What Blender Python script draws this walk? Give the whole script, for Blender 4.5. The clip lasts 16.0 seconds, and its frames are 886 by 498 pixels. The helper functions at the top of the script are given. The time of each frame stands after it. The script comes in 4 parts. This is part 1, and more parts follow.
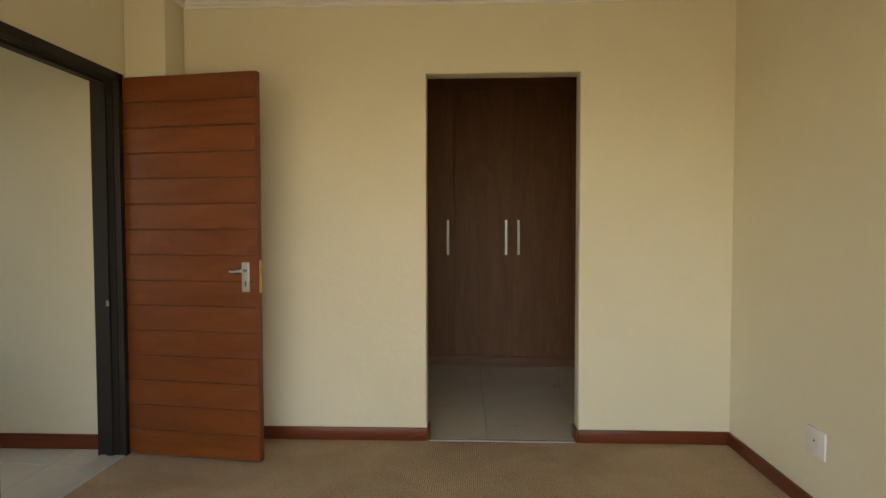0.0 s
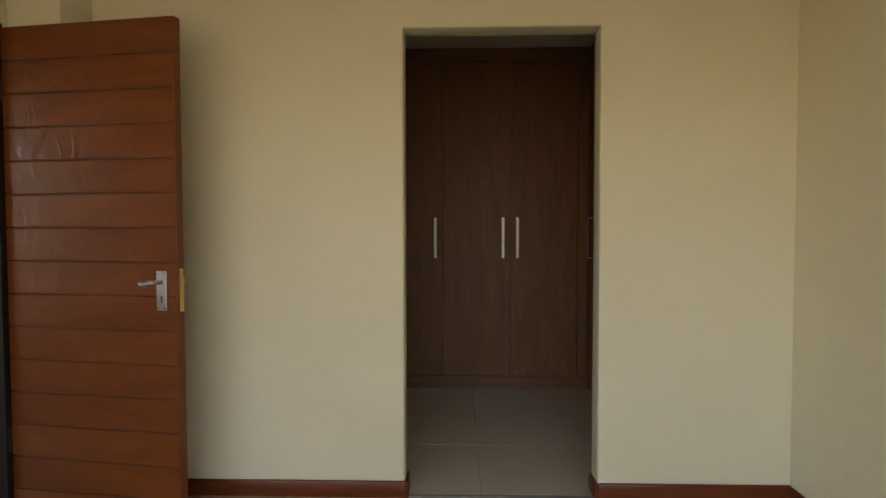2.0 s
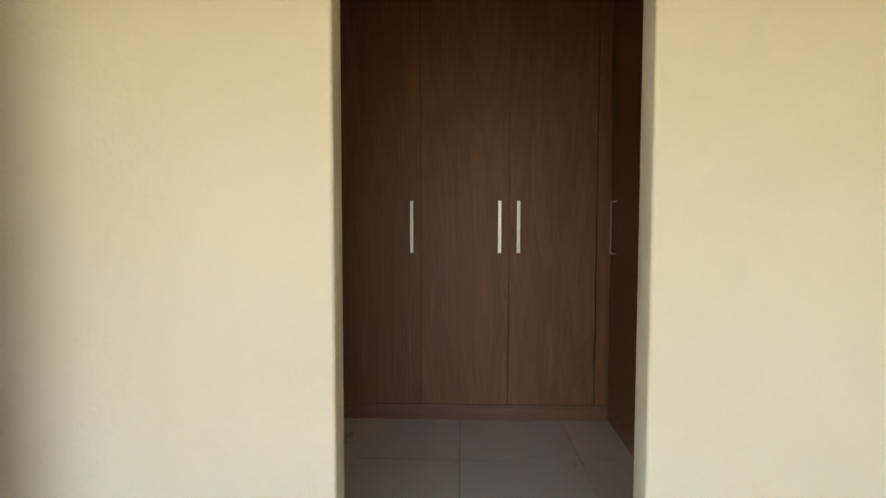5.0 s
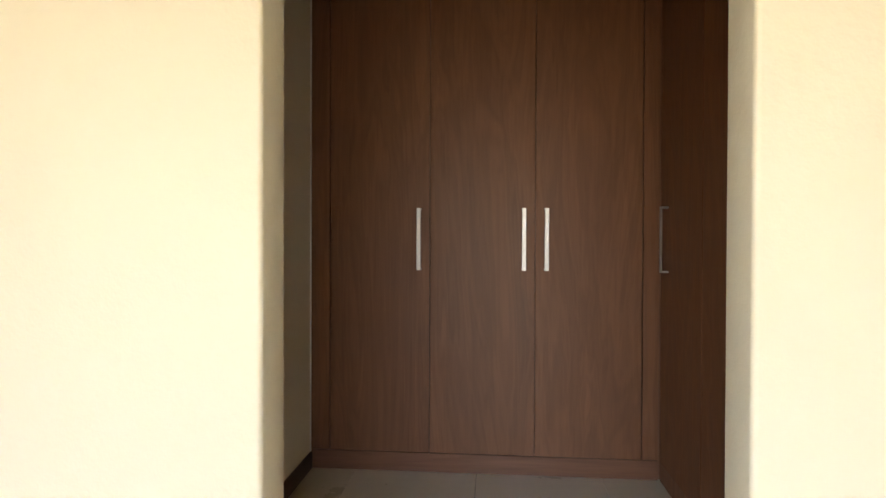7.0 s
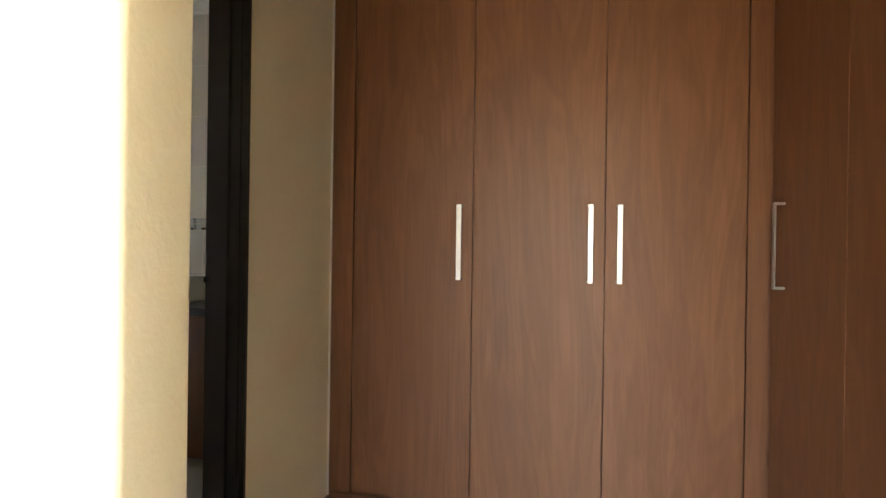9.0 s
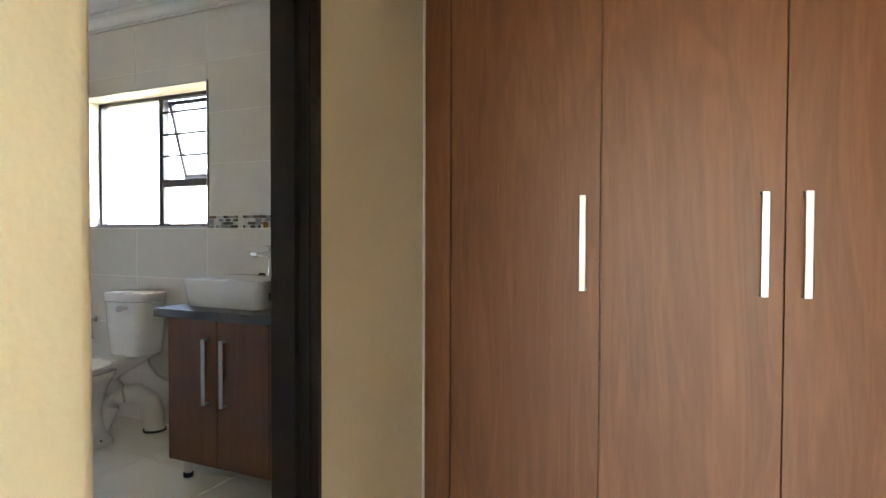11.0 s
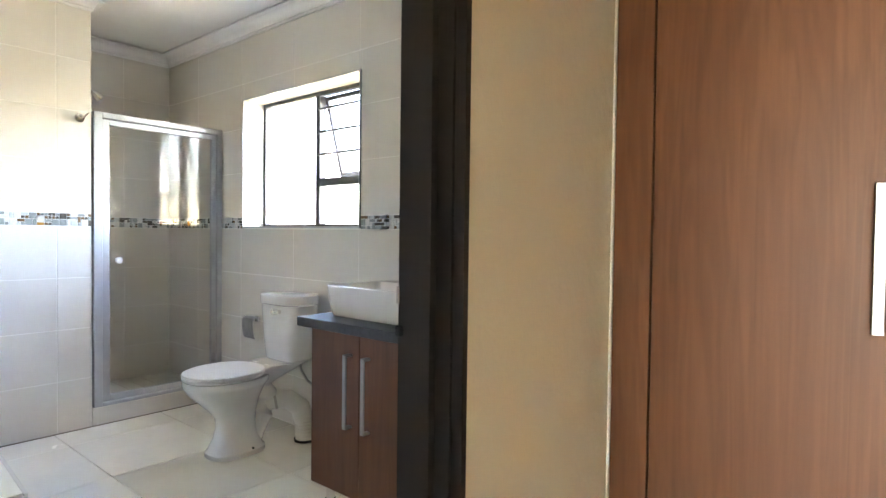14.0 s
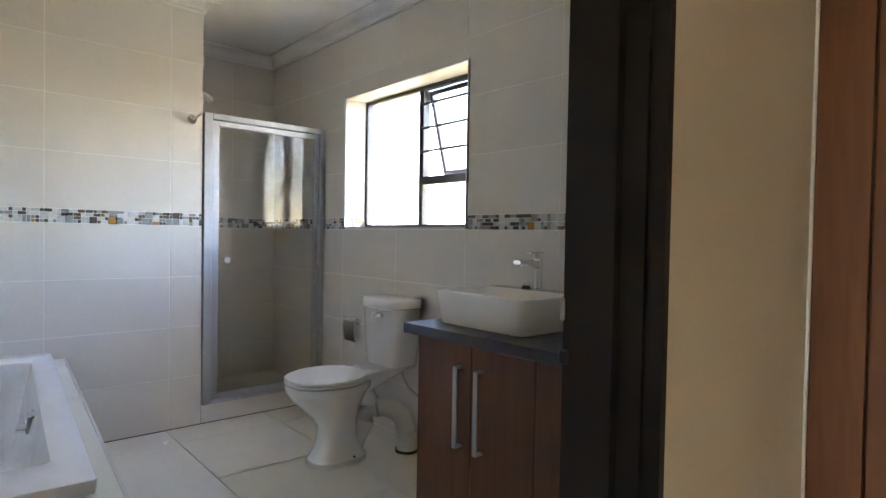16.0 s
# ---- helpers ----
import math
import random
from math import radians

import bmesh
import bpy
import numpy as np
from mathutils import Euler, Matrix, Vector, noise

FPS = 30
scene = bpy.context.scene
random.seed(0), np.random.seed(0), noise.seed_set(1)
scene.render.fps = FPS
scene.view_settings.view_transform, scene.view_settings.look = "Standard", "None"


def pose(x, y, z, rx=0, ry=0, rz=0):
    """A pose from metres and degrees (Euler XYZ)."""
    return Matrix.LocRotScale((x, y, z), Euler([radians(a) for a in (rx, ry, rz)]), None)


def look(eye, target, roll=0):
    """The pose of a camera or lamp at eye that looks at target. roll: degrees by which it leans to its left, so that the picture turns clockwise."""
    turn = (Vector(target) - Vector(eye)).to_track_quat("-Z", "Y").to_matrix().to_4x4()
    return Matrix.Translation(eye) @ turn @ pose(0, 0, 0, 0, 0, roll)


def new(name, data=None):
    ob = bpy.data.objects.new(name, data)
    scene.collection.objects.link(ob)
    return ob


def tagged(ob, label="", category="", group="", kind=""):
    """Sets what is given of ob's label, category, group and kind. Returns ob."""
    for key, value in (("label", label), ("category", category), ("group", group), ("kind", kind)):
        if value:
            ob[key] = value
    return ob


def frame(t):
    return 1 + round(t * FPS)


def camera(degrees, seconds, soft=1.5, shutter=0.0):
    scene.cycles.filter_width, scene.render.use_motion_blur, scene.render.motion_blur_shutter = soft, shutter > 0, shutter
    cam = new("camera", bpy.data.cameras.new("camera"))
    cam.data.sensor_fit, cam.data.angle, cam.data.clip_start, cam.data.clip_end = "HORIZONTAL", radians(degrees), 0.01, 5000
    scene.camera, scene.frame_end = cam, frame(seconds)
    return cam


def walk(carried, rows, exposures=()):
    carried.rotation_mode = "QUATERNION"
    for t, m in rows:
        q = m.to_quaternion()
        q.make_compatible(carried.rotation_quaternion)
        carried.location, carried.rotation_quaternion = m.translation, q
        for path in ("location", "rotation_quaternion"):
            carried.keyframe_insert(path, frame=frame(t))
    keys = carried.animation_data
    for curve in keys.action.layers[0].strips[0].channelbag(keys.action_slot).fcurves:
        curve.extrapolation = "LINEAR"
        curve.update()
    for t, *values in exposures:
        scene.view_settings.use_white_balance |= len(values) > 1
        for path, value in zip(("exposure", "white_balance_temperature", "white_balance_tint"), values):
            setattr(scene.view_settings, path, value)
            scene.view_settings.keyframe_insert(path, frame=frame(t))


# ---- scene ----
cam = camera(75.0, 16.0)
PATH = [
    (0, (0.235, -3.316, 1.238), (0.151, -1.319, 1.164), -0.1),
    (0.5, (0.215, -3.133, 1.232), (0.14, -1.136, 1.161), -0.1),
    (1, (0.216, -2.95, 1.228), (0.144, -0.953, 1.158), -0.2),
    (1.5, (0.225, -2.784, 1.224), (0.162, -0.786, 1.152), -0.2),
    (2, (0.252, -2.589, 1.228), (0.193, -0.592, 1.154), -0.1),
    (2.5, (0.236, -2.405, 1.193), (0.197, -0.406, 1.137), -0.6),
    (3, (0.235, -2.221, 1.192), (0.205, -0.222, 1.132), -0.5),
    (3.5, (0.306, -2.062, 1.205), (0.254, -0.064, 1.126), -0.5),
    (4, (0.319, -1.891, 1.23), (0.276, 0.105, 1.11), 0.1),
    (6.5, (0.419, -1.181, 1.157), (0.282, 0.813, 1.095), 0.0),
    (7, (0.426, -1.033, 1.13), (0.254, 0.959, 1.111), 0.2),
    (7.5, (0.445, -0.899, 1.118), (0.225, 1.089, 1.122), 0.3),
    (8, (0.442, -0.761, 1.122), (0.179, 1.222, 1.121), 0.4),
    (8.5, (0.441, -0.63, 1.123), (0.131, 1.346, 1.124), 0.7),
    (11, (0.27, -0.098, 1.172), (-0.409, 1.783, 1.127), 0.2),
    (11.5, (0.241, -0.002, 1.183), (-0.527, 1.844, 1.135), 0.3),
    (12, (0.215, 0.083, 1.19), (-0.639, 1.891, 1.139), 0.3),
    (12.5, (0.173, 0.144, 1.196), (-0.754, 1.915, 1.146), 0.4),
    (13, (0.12, 0.206, 1.192), (-0.886, 1.934, 1.146), 0.6),
    (13.5, (0.067, 0.27, 1.19), (-1.018, 1.95, 1.144), 0.7),
    (14, (0.03, 0.333, 1.189), (-1.137, 1.957, 1.139), 0.7),
    (14.5, (-0.026, 0.355, 1.186), (-1.253, 1.933, 1.14), 0.9),
    (15, (-0.089, 0.388, 1.197), (-1.374, 1.92, 1.146), 1.0),
    (15.5, (-0.152, 0.411, 1.191), (-1.494, 1.894, 1.141), 1.1),
    (16, (-0.194, 0.441, 1.178), (-1.596, 1.866, 1.133), 1.0),
]
EXPOSURES = [(0, 2.74, 8700, 18), (1, 2.62, 8400, 18), (2, 2.5, 8200, 18), (3, 2.83, 7800, 16), (3.5, 3.12, 7600, 16), (4.2, 3.3, 7450, 17), (6.3, 4.05, 7100, 19), (7, 4.2, 7200, 23), (8.7, 5.12, 7550, 22), (11, 5.62, 6900, 17), (12.5, 6.35, 6850, 16.5), (14, 6.3, 6850, 17.5), (16, 5.33, 6800, 20)]
walk(cam, [(t, look(eye, target, roll)) for t, eye, target, roll in PATH], EXPOSURES)

# ---- world and light ----
world = bpy.data.worlds.new("world")
scene.world = world
world.use_nodes = True
wn = world.node_tree.nodes
sky = wn.new("ShaderNodeTexSky")
sky.sky_type = "NISHITA"
sky.sun_disc = False
sky.sun_elevation = radians(52)
sky.sun_rotation = radians(80)
wn["Background"].inputs["Strength"].default_value = 0.15
world.node_tree.links.new(sky.outputs[0], wn["Background"].inputs["Color"])

sun = new("sun", bpy.data.lights.new("sun", "SUN"))
sun.data.energy = 3.6
sun.data.angle = radians(0.5)
sun.data.color = (1.0, 0.94, 0.84)
SUN_AZ, SUN_EL = radians(80), radians(52)
sun.matrix_world = look((0, 0, 20), (-20 * math.sin(SUN_AZ) * math.cos(SUN_EL), -20 * math.cos(SUN_AZ) * math.cos(SUN_EL), 20 - 20 * math.sin(SUN_EL)))


# ---- plan ----
WEST, EAST = -1.63, 1.727          # bedroom side walls
BACK = -4.35                       # bedroom wall with the window
CEIL_BED, CEIL = 2.585, 2.575
OPEN_W, OPEN_H = 0.872, 2.114       # plastered opening to the passage
WALL_T = 0.125
LEFT = -0.485                      # passage side of the bathroom wall
WARD_Y = 1.79                      # front of the back wardrobe
WARD_X = 1.22                      # front of the side wardrobe
BX, BY = -3.65, 2.64               # tiled bathroom walls
BNEAR = 0.22
SHOWER_Y, SHOWER_X = 1.80, -4.48

# ---- materials ----


def node(nt, kind, **props):
    n = nt.nodes.new(kind)
    for key, value in props.items():
        n.inputs[key].default_value = value
    return n


def surf(name, dark, light, rough=0.5, metal=0.0, scale=(4, 4, 4), fine=60.0, bump=0.0, bump_fine=0.0, spread=0.2, wear=0.0, coat=0.0, distort=0.6, detail=4.0, relief=0.0015):
    """A surface of two colours, mixed by a broad and a fine grain in metres, with relief and uneven gloss."""
    m = bpy.data.materials.new(name)
    m.use_nodes = True
    nt = m.node_tree
    bsdf = nt.nodes["Principled BSDF"]
    co = nt.nodes.new("ShaderNodeTexCoord")
    info = nt.nodes.new("ShaderNodeObjectInfo")
    shift = nt.nodes.new("ShaderNodeVectorMath")
    shift.operation = "MULTIPLY_ADD"
    nt.links.new(co.outputs["Object"], shift.inputs[0])
    shift.inputs[1].default_value = (1, 1, 1)
    off = nt.nodes.new("ShaderNodeVectorMath")
    off.operation = "SCALE"
    off.inputs[0].default_value = (7.3, 3.1, 5.7)
    nt.links.new(info.outputs["Random"], off.inputs["Scale"])
    nt.links.new(off.outputs[0], shift.inputs[2])
    mapping = nt.nodes.new("ShaderNodeMapping")
    mapping.inputs["Scale"].default_value = scale
    nt.links.new(shift.outputs[0], mapping.inputs["Vector"])
    broad = node(nt, "ShaderNodeTexNoise", Scale=1.0, Detail=detail, Roughness=0.6, Distortion=distort)
    nt.links.new(mapping.outputs[0], broad.inputs["Vector"])
    grain = node(nt, "ShaderNodeTexNoise", Scale=fine, Detail=3.0, Roughness=0.65)
    nt.links.new(shift.outputs[0], grain.inputs["Vector"])
    mix = nt.nodes.new("ShaderNodeMath")
    mix.operation = "MULTIPLY_ADD"
    nt.links.new(grain.outputs[0], mix.inputs[0])
    mix.inputs[1].default_value = spread
    nt.links.new(broad.outputs[0], mix.inputs[2])
    less = nt.nodes.new("ShaderNodeMath")
    less.operation = "SUBTRACT"
    nt.links.new(mix.outputs[0], less.inputs[0])
    less.inputs[1].default_value = spread / 2
    ramp = nt.nodes.new("ShaderNodeValToRGB")
    ramp.color_ramp.elements[0].position, ramp.color_ramp.elements[1].position = 0.3, 0.7
    ramp.color_ramp.elements[0].color, ramp.color_ramp.elements[1].color = (*dark, 1), (*light, 1)
    nt.links.new(less.outputs[0], ramp.inputs[0])
    nt.links.new(ramp.outputs[0], bsdf.inputs["Base Color"])
    gloss = nt.nodes.new("ShaderNodeMapRange")
    gloss.inputs["To Min"].default_value, gloss.inputs["To Max"].default_value = max(rough - 0.07 - wear, 0.02), min(rough + 0.07 + wear, 1)
    nt.links.new(less.outputs[0], gloss.inputs["Value"])
    nt.links.new(gloss.outputs[0], bsdf.inputs["Roughness"])
    bsdf.inputs["Metallic"].default_value = metal
    bsdf.inputs["Coat Weight"].default_value = coat
    if bump or bump_fine:
        a = node(nt, "ShaderNodeBump", Strength=min(bump, 1.0), Distance=0.004)
        nt.links.new(broad.outputs[0], a.inputs["Height"])
        b = node(nt, "ShaderNodeBump", Strength=min(bump_fine, 1.0), Distance=relief)
        nt.links.new(grain.outputs[0], b.inputs["Height"])
        nt.links.new(a.outputs[0], b.inputs["Normal"])
        nt.links.new(b.outputs[0], bsdf.inputs["Normal"])
    return m


def wood(name, dark, mid, light, axis, rough=0.35, across=55.0, along=1.6, bump=0.12, blotch=0.35, figure=0.02, runny=0.0, coat=0.0):
    """Grained wood or wood-print board; the grain runs along the given axis."""
    m = bpy.data.materials.new(name)
    m.use_nodes = True
    nt = m.node_tree
    bsdf = nt.nodes["Principled BSDF"]
    co = nt.nodes.new("ShaderNodeTexCoord")
    info = nt.nodes.new("ShaderNodeObjectInfo")
    off = nt.nodes.new("ShaderNodeVectorMath")
    off.operation = "SCALE"
    off.inputs[0].default_value = (13.0, 9.0, 17.0)
    nt.links.new(info.outputs["Random"], off.inputs["Scale"])
    add = nt.nodes.new("ShaderNodeVectorMath")
    nt.links.new(co.outputs["Object"], add.inputs[0])
    nt.links.new(off.outputs[0], add.inputs[1])

    def stretched(cross, long, detail, distort):
        mp = nt.nodes.new("ShaderNodeMapping")
        mp.inputs["Scale"].default_value = tuple(long if i == axis else cross for i in range(3))
        nt.links.new(add.outputs[0], mp.inputs["Vector"])
        n = node(nt, "ShaderNodeTexNoise", Scale=1.0, Detail=detail, Roughness=0.62, Distortion=distort)
        nt.links.new(mp.outputs[0], n.inputs["Vector"])
        return n

    big = stretched(4.0, 0.5, 3.0, 1.8)
    lines = stretched(across, along, 3.0, 1.6)
    pores = stretched(across * 5, along * 5, 2.0, 0.0)
    s1 = nt.nodes.new("ShaderNodeMath")
    s1.operation = "MULTIPLY"
    s1.inputs[1].default_value = blotch
    nt.links.new(big.outputs[0], s1.inputs[0])
    s2 = nt.nodes.new("ShaderNodeMath")
    s2.operation = "MULTIPLY_ADD"
    s2.inputs[1].default_value = 0.8 - blotch
    nt.links.new(lines.outputs[0], s2.inputs[0])
    nt.links.new(s1.outputs[0], s2.inputs[2])
    rings = nt.nodes.new("ShaderNodeMath")
    rings.operation = "MULTIPLY"
    rings.inputs[1].default_value = 48.0
    nt.links.new(big.outputs[0], rings.inputs[0])
    wave = nt.nodes.new("ShaderNodeMath")
    wave.operation = "SINE"
    nt.links.new(rings.outputs[0], wave.inputs[0])
    s2b = nt.nodes.new("ShaderNodeMath")
    s2b.operation = "MULTIPLY_ADD"
    s2b.inputs[1].default_value = figure
    nt.links.new(wave.outputs[0], s2b.inputs[0])
    nt.links.new(s2.outputs[0], s2b.inputs[2])
    s2 = s2b
    s3 = nt.nodes.new("ShaderNodeMath")
    s3.operation = "MULTIPLY_ADD"
    s3.inputs[1].default_value = 0.14
    nt.links.new(pores.outputs[0], s3.inputs[0])
    nt.links.new(s2.outputs[0], s3.inputs[2])
    ramp = nt.nodes.new("ShaderNodeValToRGB")
    ramp.color_ramp.elements[0].position, ramp.color_ramp.elements[1].position = 0.28, 0.72
    ramp.color_ramp.elements[0].color, ramp.color_ramp.elements[1].color = (*dark, 1), (*light, 1)
    e = ramp.color_ramp.elements.new(0.5)
    e.color = (*mid, 1)
    nt.links.new(s3.outputs[0], ramp.inputs[0])
    nt.links.new(ramp.outputs[0], bsdf.inputs["Base Color"])
    gloss = nt.nodes.new("ShaderNodeMapRange")
    gloss.inputs["To Min"].default_value, gloss.inputs["To Max"].default_value = rough - 0.06, rough + 0.1
    nt.links.new(big.outputs[0], gloss.inputs["Value"])
    nt.links.new(gloss.outputs[0], bsdf.inputs["Roughness"])
    bsdf.inputs["Specular IOR Level"].default_value = 0.38
    b = node(nt, "ShaderNodeBump", Strength=bump, Distance=0.001)
    nt.links.new(lines.outputs[0], b.inputs["Height"])
    nt.links.new(b.outputs[0], bsdf.inputs["Normal"])
    bsdf.inputs["Coat Weight"].default_value = coat
    bsdf.inputs["Coat Roughness"].default_value = 0.16
    if runny:
        # brush waves and runs in the varnish
        mp = nt.nodes.new("ShaderNodeMapping")
        mp.inputs["Scale"].default_value = (9.0, 9.0, 6.0)
        nt.links.new(co.outputs["Object"], mp.inputs["Vector"])
        runs = node(nt, "ShaderNodeTexNoise", Scale=1.0, Detail=2.0, Roughness=0.5, Distortion=1.2)
        nt.links.new(mp.outputs[0], runs.inputs["Vector"])
        w = node(nt, "ShaderNodeBump", Strength=runny, Distance=0.012)
        nt.links.new(runs.outputs[0], w.inputs["Height"])
        nt.links.new(b.outputs[0], w.inputs["Normal"])
        nt.links.new(w.outputs[0], bsdf.inputs["Normal"])
        nt.links.new(w.outputs[0], bsdf.inputs["Coat Normal"])
    return m


def clear(name, tint, rough=0.0, reflect=0.5):
    """Thin clear pane: it lets light straight through and mirrors by its angle."""
    m = bpy.data.materials.new(name)
    m.use_nodes = True
    nt = m.node_tree
    nt.nodes.remove(nt.nodes["Principled BSDF"])
    trans = nt.nodes.new("ShaderNodeBsdfTransparent")
    trans.inputs["Color"].default_value = (*tint, 1)
    mirror = nt.nodes.new("ShaderNodeBsdfGlossy")
    mirror.inputs["Roughness"].default_value = rough
    fres = node(nt, "ShaderNodeFresnel", IOR=1.52)
    gain = nt.nodes.new("ShaderNodeMath")
    gain.operation = "MULTIPLY"
    gain.inputs[1].default_value = reflect
    mixer = nt.nodes.new("ShaderNodeMixShader")
    nt.links.new(fres.outputs[0], gain.inputs[0])
    nt.links.new(gain.outputs[0], mixer.inputs[0])
    nt.links.new(trans.outputs[0], mixer.inputs[1])
    nt.links.new(mirror.outputs[0], mixer.inputs[2])
    nt.links.new(mixer.outputs[0], nt.nodes["Material Output"].inputs["Surface"])
    return m


def carpet_material():
    """Looped carpet in ribs: rows of loops, the shade in the gaps between them put into the colour."""
    m = surf("loop_carpet", (0.44, 0.315, 0.205), (0.58, 0.43, 0.285), 0.95, scale=(2.2, 2.2, 2.2), fine=150, spread=0.8)
    nt = m.node_tree
    bsdf = nt.nodes["Principled BSDF"]
    co = nt.nodes.new("ShaderNodeTexCoord")
    mp = nt.nodes.new("ShaderNodeMapping")
    mp.inputs["Scale"].default_value = (96, 74, 1)
    nt.links.new(co.outputs["Object"], mp.inputs["Vector"])
    loops = node(nt, "ShaderNodeTexVoronoi", Scale=1.0, Randomness=0.32)
    loops.voronoi_dimensions = "2D"
    nt.links.new(mp.outputs[0], loops.inputs["Vector"])
    gap = nt.nodes.new("ShaderNodeMapRange")
    gap.inputs["From Min"].default_value, gap.inputs["From Max"].default_value = 0.30, 0.68
    gap.inputs["To Min"].default_value, gap.inputs["To Max"].default_value = 1.0, 0.55
    nt.links.new(loops.outputs["Distance"], gap.inputs["Value"])
    tone = nt.nodes.new("ShaderNodeMix")
    tone.data_type, tone.blend_type = "RGBA", "MULTIPLY"
    tone.inputs["Factor"].default_value = 1.0
    yarn = bsdf.inputs["Base Color"].links[0].from_socket
    nt.links.new(yarn, tone.inputs["A"])
    nt.links.new(gap.outputs[0], tone.inputs["B"])
    nt.links.new(tone.outputs["Result"], bsdf.inputs["Base Color"])
    b = node(nt, "ShaderNodeBump", Strength=0.8, Distance=0.005)
    b.invert = True
    nt.links.new(loops.outputs["Distance"], b.inputs["Height"])
    nt.links.new(b.outputs[0], bsdf.inputs["Normal"])
    bsdf.inputs["Specular IOR Level"].default_value = 0.1
    return m


PLASTER = surf("cream_plaster_paint", (0.715, 0.655, 0.497), (0.765, 0.705, 0.547), 0.55, scale=(1.3, 1.3, 1.3), fine=30, bump=0.25, bump_fine=0.55, spread=0.15, relief=0.0030)
CEILING = surf("white_ceiling_paint", (0.74, 0.735, 0.71), (0.80, 0.795, 0.775), 0.75, scale=(1, 1, 1), fine=90, bump_fine=0.12)
CORNICE = surf("white_cornice", (0.76, 0.755, 0.73), (0.82, 0.815, 0.80), 0.6, fine=60, bump_fine=0.1)
CARPET = carpet_material()
WALL_TILE = surf("beige_glazed_tile", (0.65, 0.618, 0.555), (0.70, 0.668, 0.605), 0.22, scale=(1.2, 1.2, 14), fine=30, bump=0.04, spread=0.1, distort=0.3)
FLOOR_TILE = surf("cream_floor_tile", (0.715, 0.682, 0.585), (0.755, 0.725, 0.635), 0.24, scale=(3, 3, 3), fine=26, bump=0.04, spread=0.25)
PASSAGE_TILE = surf("grey_beige_floor_tile", (0.66, 0.61, 0.49), (0.71, 0.665, 0.55), 0.3, scale=(3, 3, 3), fine=30, bump=0.05, spread=0.25)
GROUT = surf("pale_grout", (0.74, 0.72, 0.67), (0.82, 0.80, 0.75), 0.9, fine=120, bump_fine=0.3)
FLOOR_GROUT = surf("dirty_floor_grout", (0.20, 0.185, 0.15), (0.32, 0.30, 0.25), 0.9, fine=90, bump_fine=0.3)
SKIRT = wood("red_brown_skirting", (0.10, 0.022, 0.010), (0.16, 0.036, 0.015), (0.22, 0.055, 0.022), 0, rough=0.32)
SKIRT_Y = wood("red_brown_skirting_side", (0.10, 0.022, 0.010), (0.16, 0.036, 0.015), (0.22, 0.055, 0.022), 1, rough=0.32)
DARK_SKIRT = wood("dark_brown_skirting", (0.045, 0.020, 0.012), (0.07, 0.03, 0.018), (0.10, 0.045, 0.026), 1, rough=0.4)
DOOR_WOOD = wood("varnished_red_wood", (0.118, 0.027, 0.006), (0.176, 0.043, 0.008), (0.24, 0.066, 0.013), 0, rough=0.34, across=24, along=1.6, blotch=0.62, bump=0.05, runny=0.38, coat=0.35)
DOOR_EDGE = wood("varnished_red_edge", (0.12, 0.026, 0.007), (0.17, 0.04, 0.010), (0.22, 0.058, 0.015), 2, rough=0.35, across=20)
# darker than the planks: the shade in the grooves is put into this colour
GROOVE = surf("shadowed_door_core", (0.07, 0.016, 0.006), (0.11, 0.026, 0.009), 0.6)
BOARD = wood("walnut_print_board", (0.132, 0.053, 0.023), (0.182, 0.076, 0.034), (0.235, 0.102, 0.047), 2, rough=0.49, across=24, along=1.3, blotch=0.50, bump=0.03, figure=0.05)
BOARD_SIDE = wood("walnut_print_carcass", (0.115, 0.048, 0.026), (0.18, 0.08, 0.043), (0.25, 0.115, 0.066), 2, rough=0.42, across=17, along=0.75, bump=0.05)
BOARD_X = wood("walnut_print_rail", (0.115, 0.048, 0.026), (0.18, 0.08, 0.043), (0.25, 0.115, 0.066), 0, rough=0.42, across=17, along=0.75, bump=0.05)
VANITY = wood("brown_vanity_board", (0.098, 0.040, 0.019), (0.14, 0.059, 0.028), (0.185, 0.081, 0.040), 2, rough=0.4, across=18, along=0.9, bump=0.04)
SATIN = surf("brushed_steel", (0.38, 0.372, 0.36), (0.47, 0.46, 0.445), 0.43, metal=1.0, scale=(120, 120, 3), fine=200)
CHROME = surf("chrome", (0.78, 0.78, 0.78), (0.86, 0.86, 0.86), 0.08, metal=1.0, fine=40)
BRASS = surf("brass_lock", (0.62, 0.45, 0.18), (0.76, 0.57, 0.26), 0.33, metal=1.0, fine=90)
ALU = surf("silver_anodised_frame", (0.40, 0.415, 0.44), (0.48, 0.495, 0.52), 0.48, metal=0.6, scale=(2, 2, 2), fine=30)
DARK_FRAME = surf("dark_bronze_paint", (0.008, 0.005, 0.0038), (0.014, 0.009, 0.0065), 0.62, fine=70, bump_fine=0.15)
WIN_FRAME = surf("charcoal_window_frame", (0.05, 0.05, 0.052), (0.08, 0.08, 0.083), 0.4, metal=0.2, fine=80)
CERAMIC = surf("white_glazed_ceramic", (0.74, 0.73, 0.70), (0.79, 0.78, 0.755), 0.12, scale=(3, 3, 3), fine=20, coat=0.3)
ACRYLIC = surf("white_bath_acrylic", (0.76, 0.76, 0.76), (0.81, 0.81, 0.81), 0.16, fine=20, coat=0.2)
PLASTIC = surf("white_plastic", (0.72, 0.715, 0.69), (0.78, 0.775, 0.75), 0.35, fine=60)
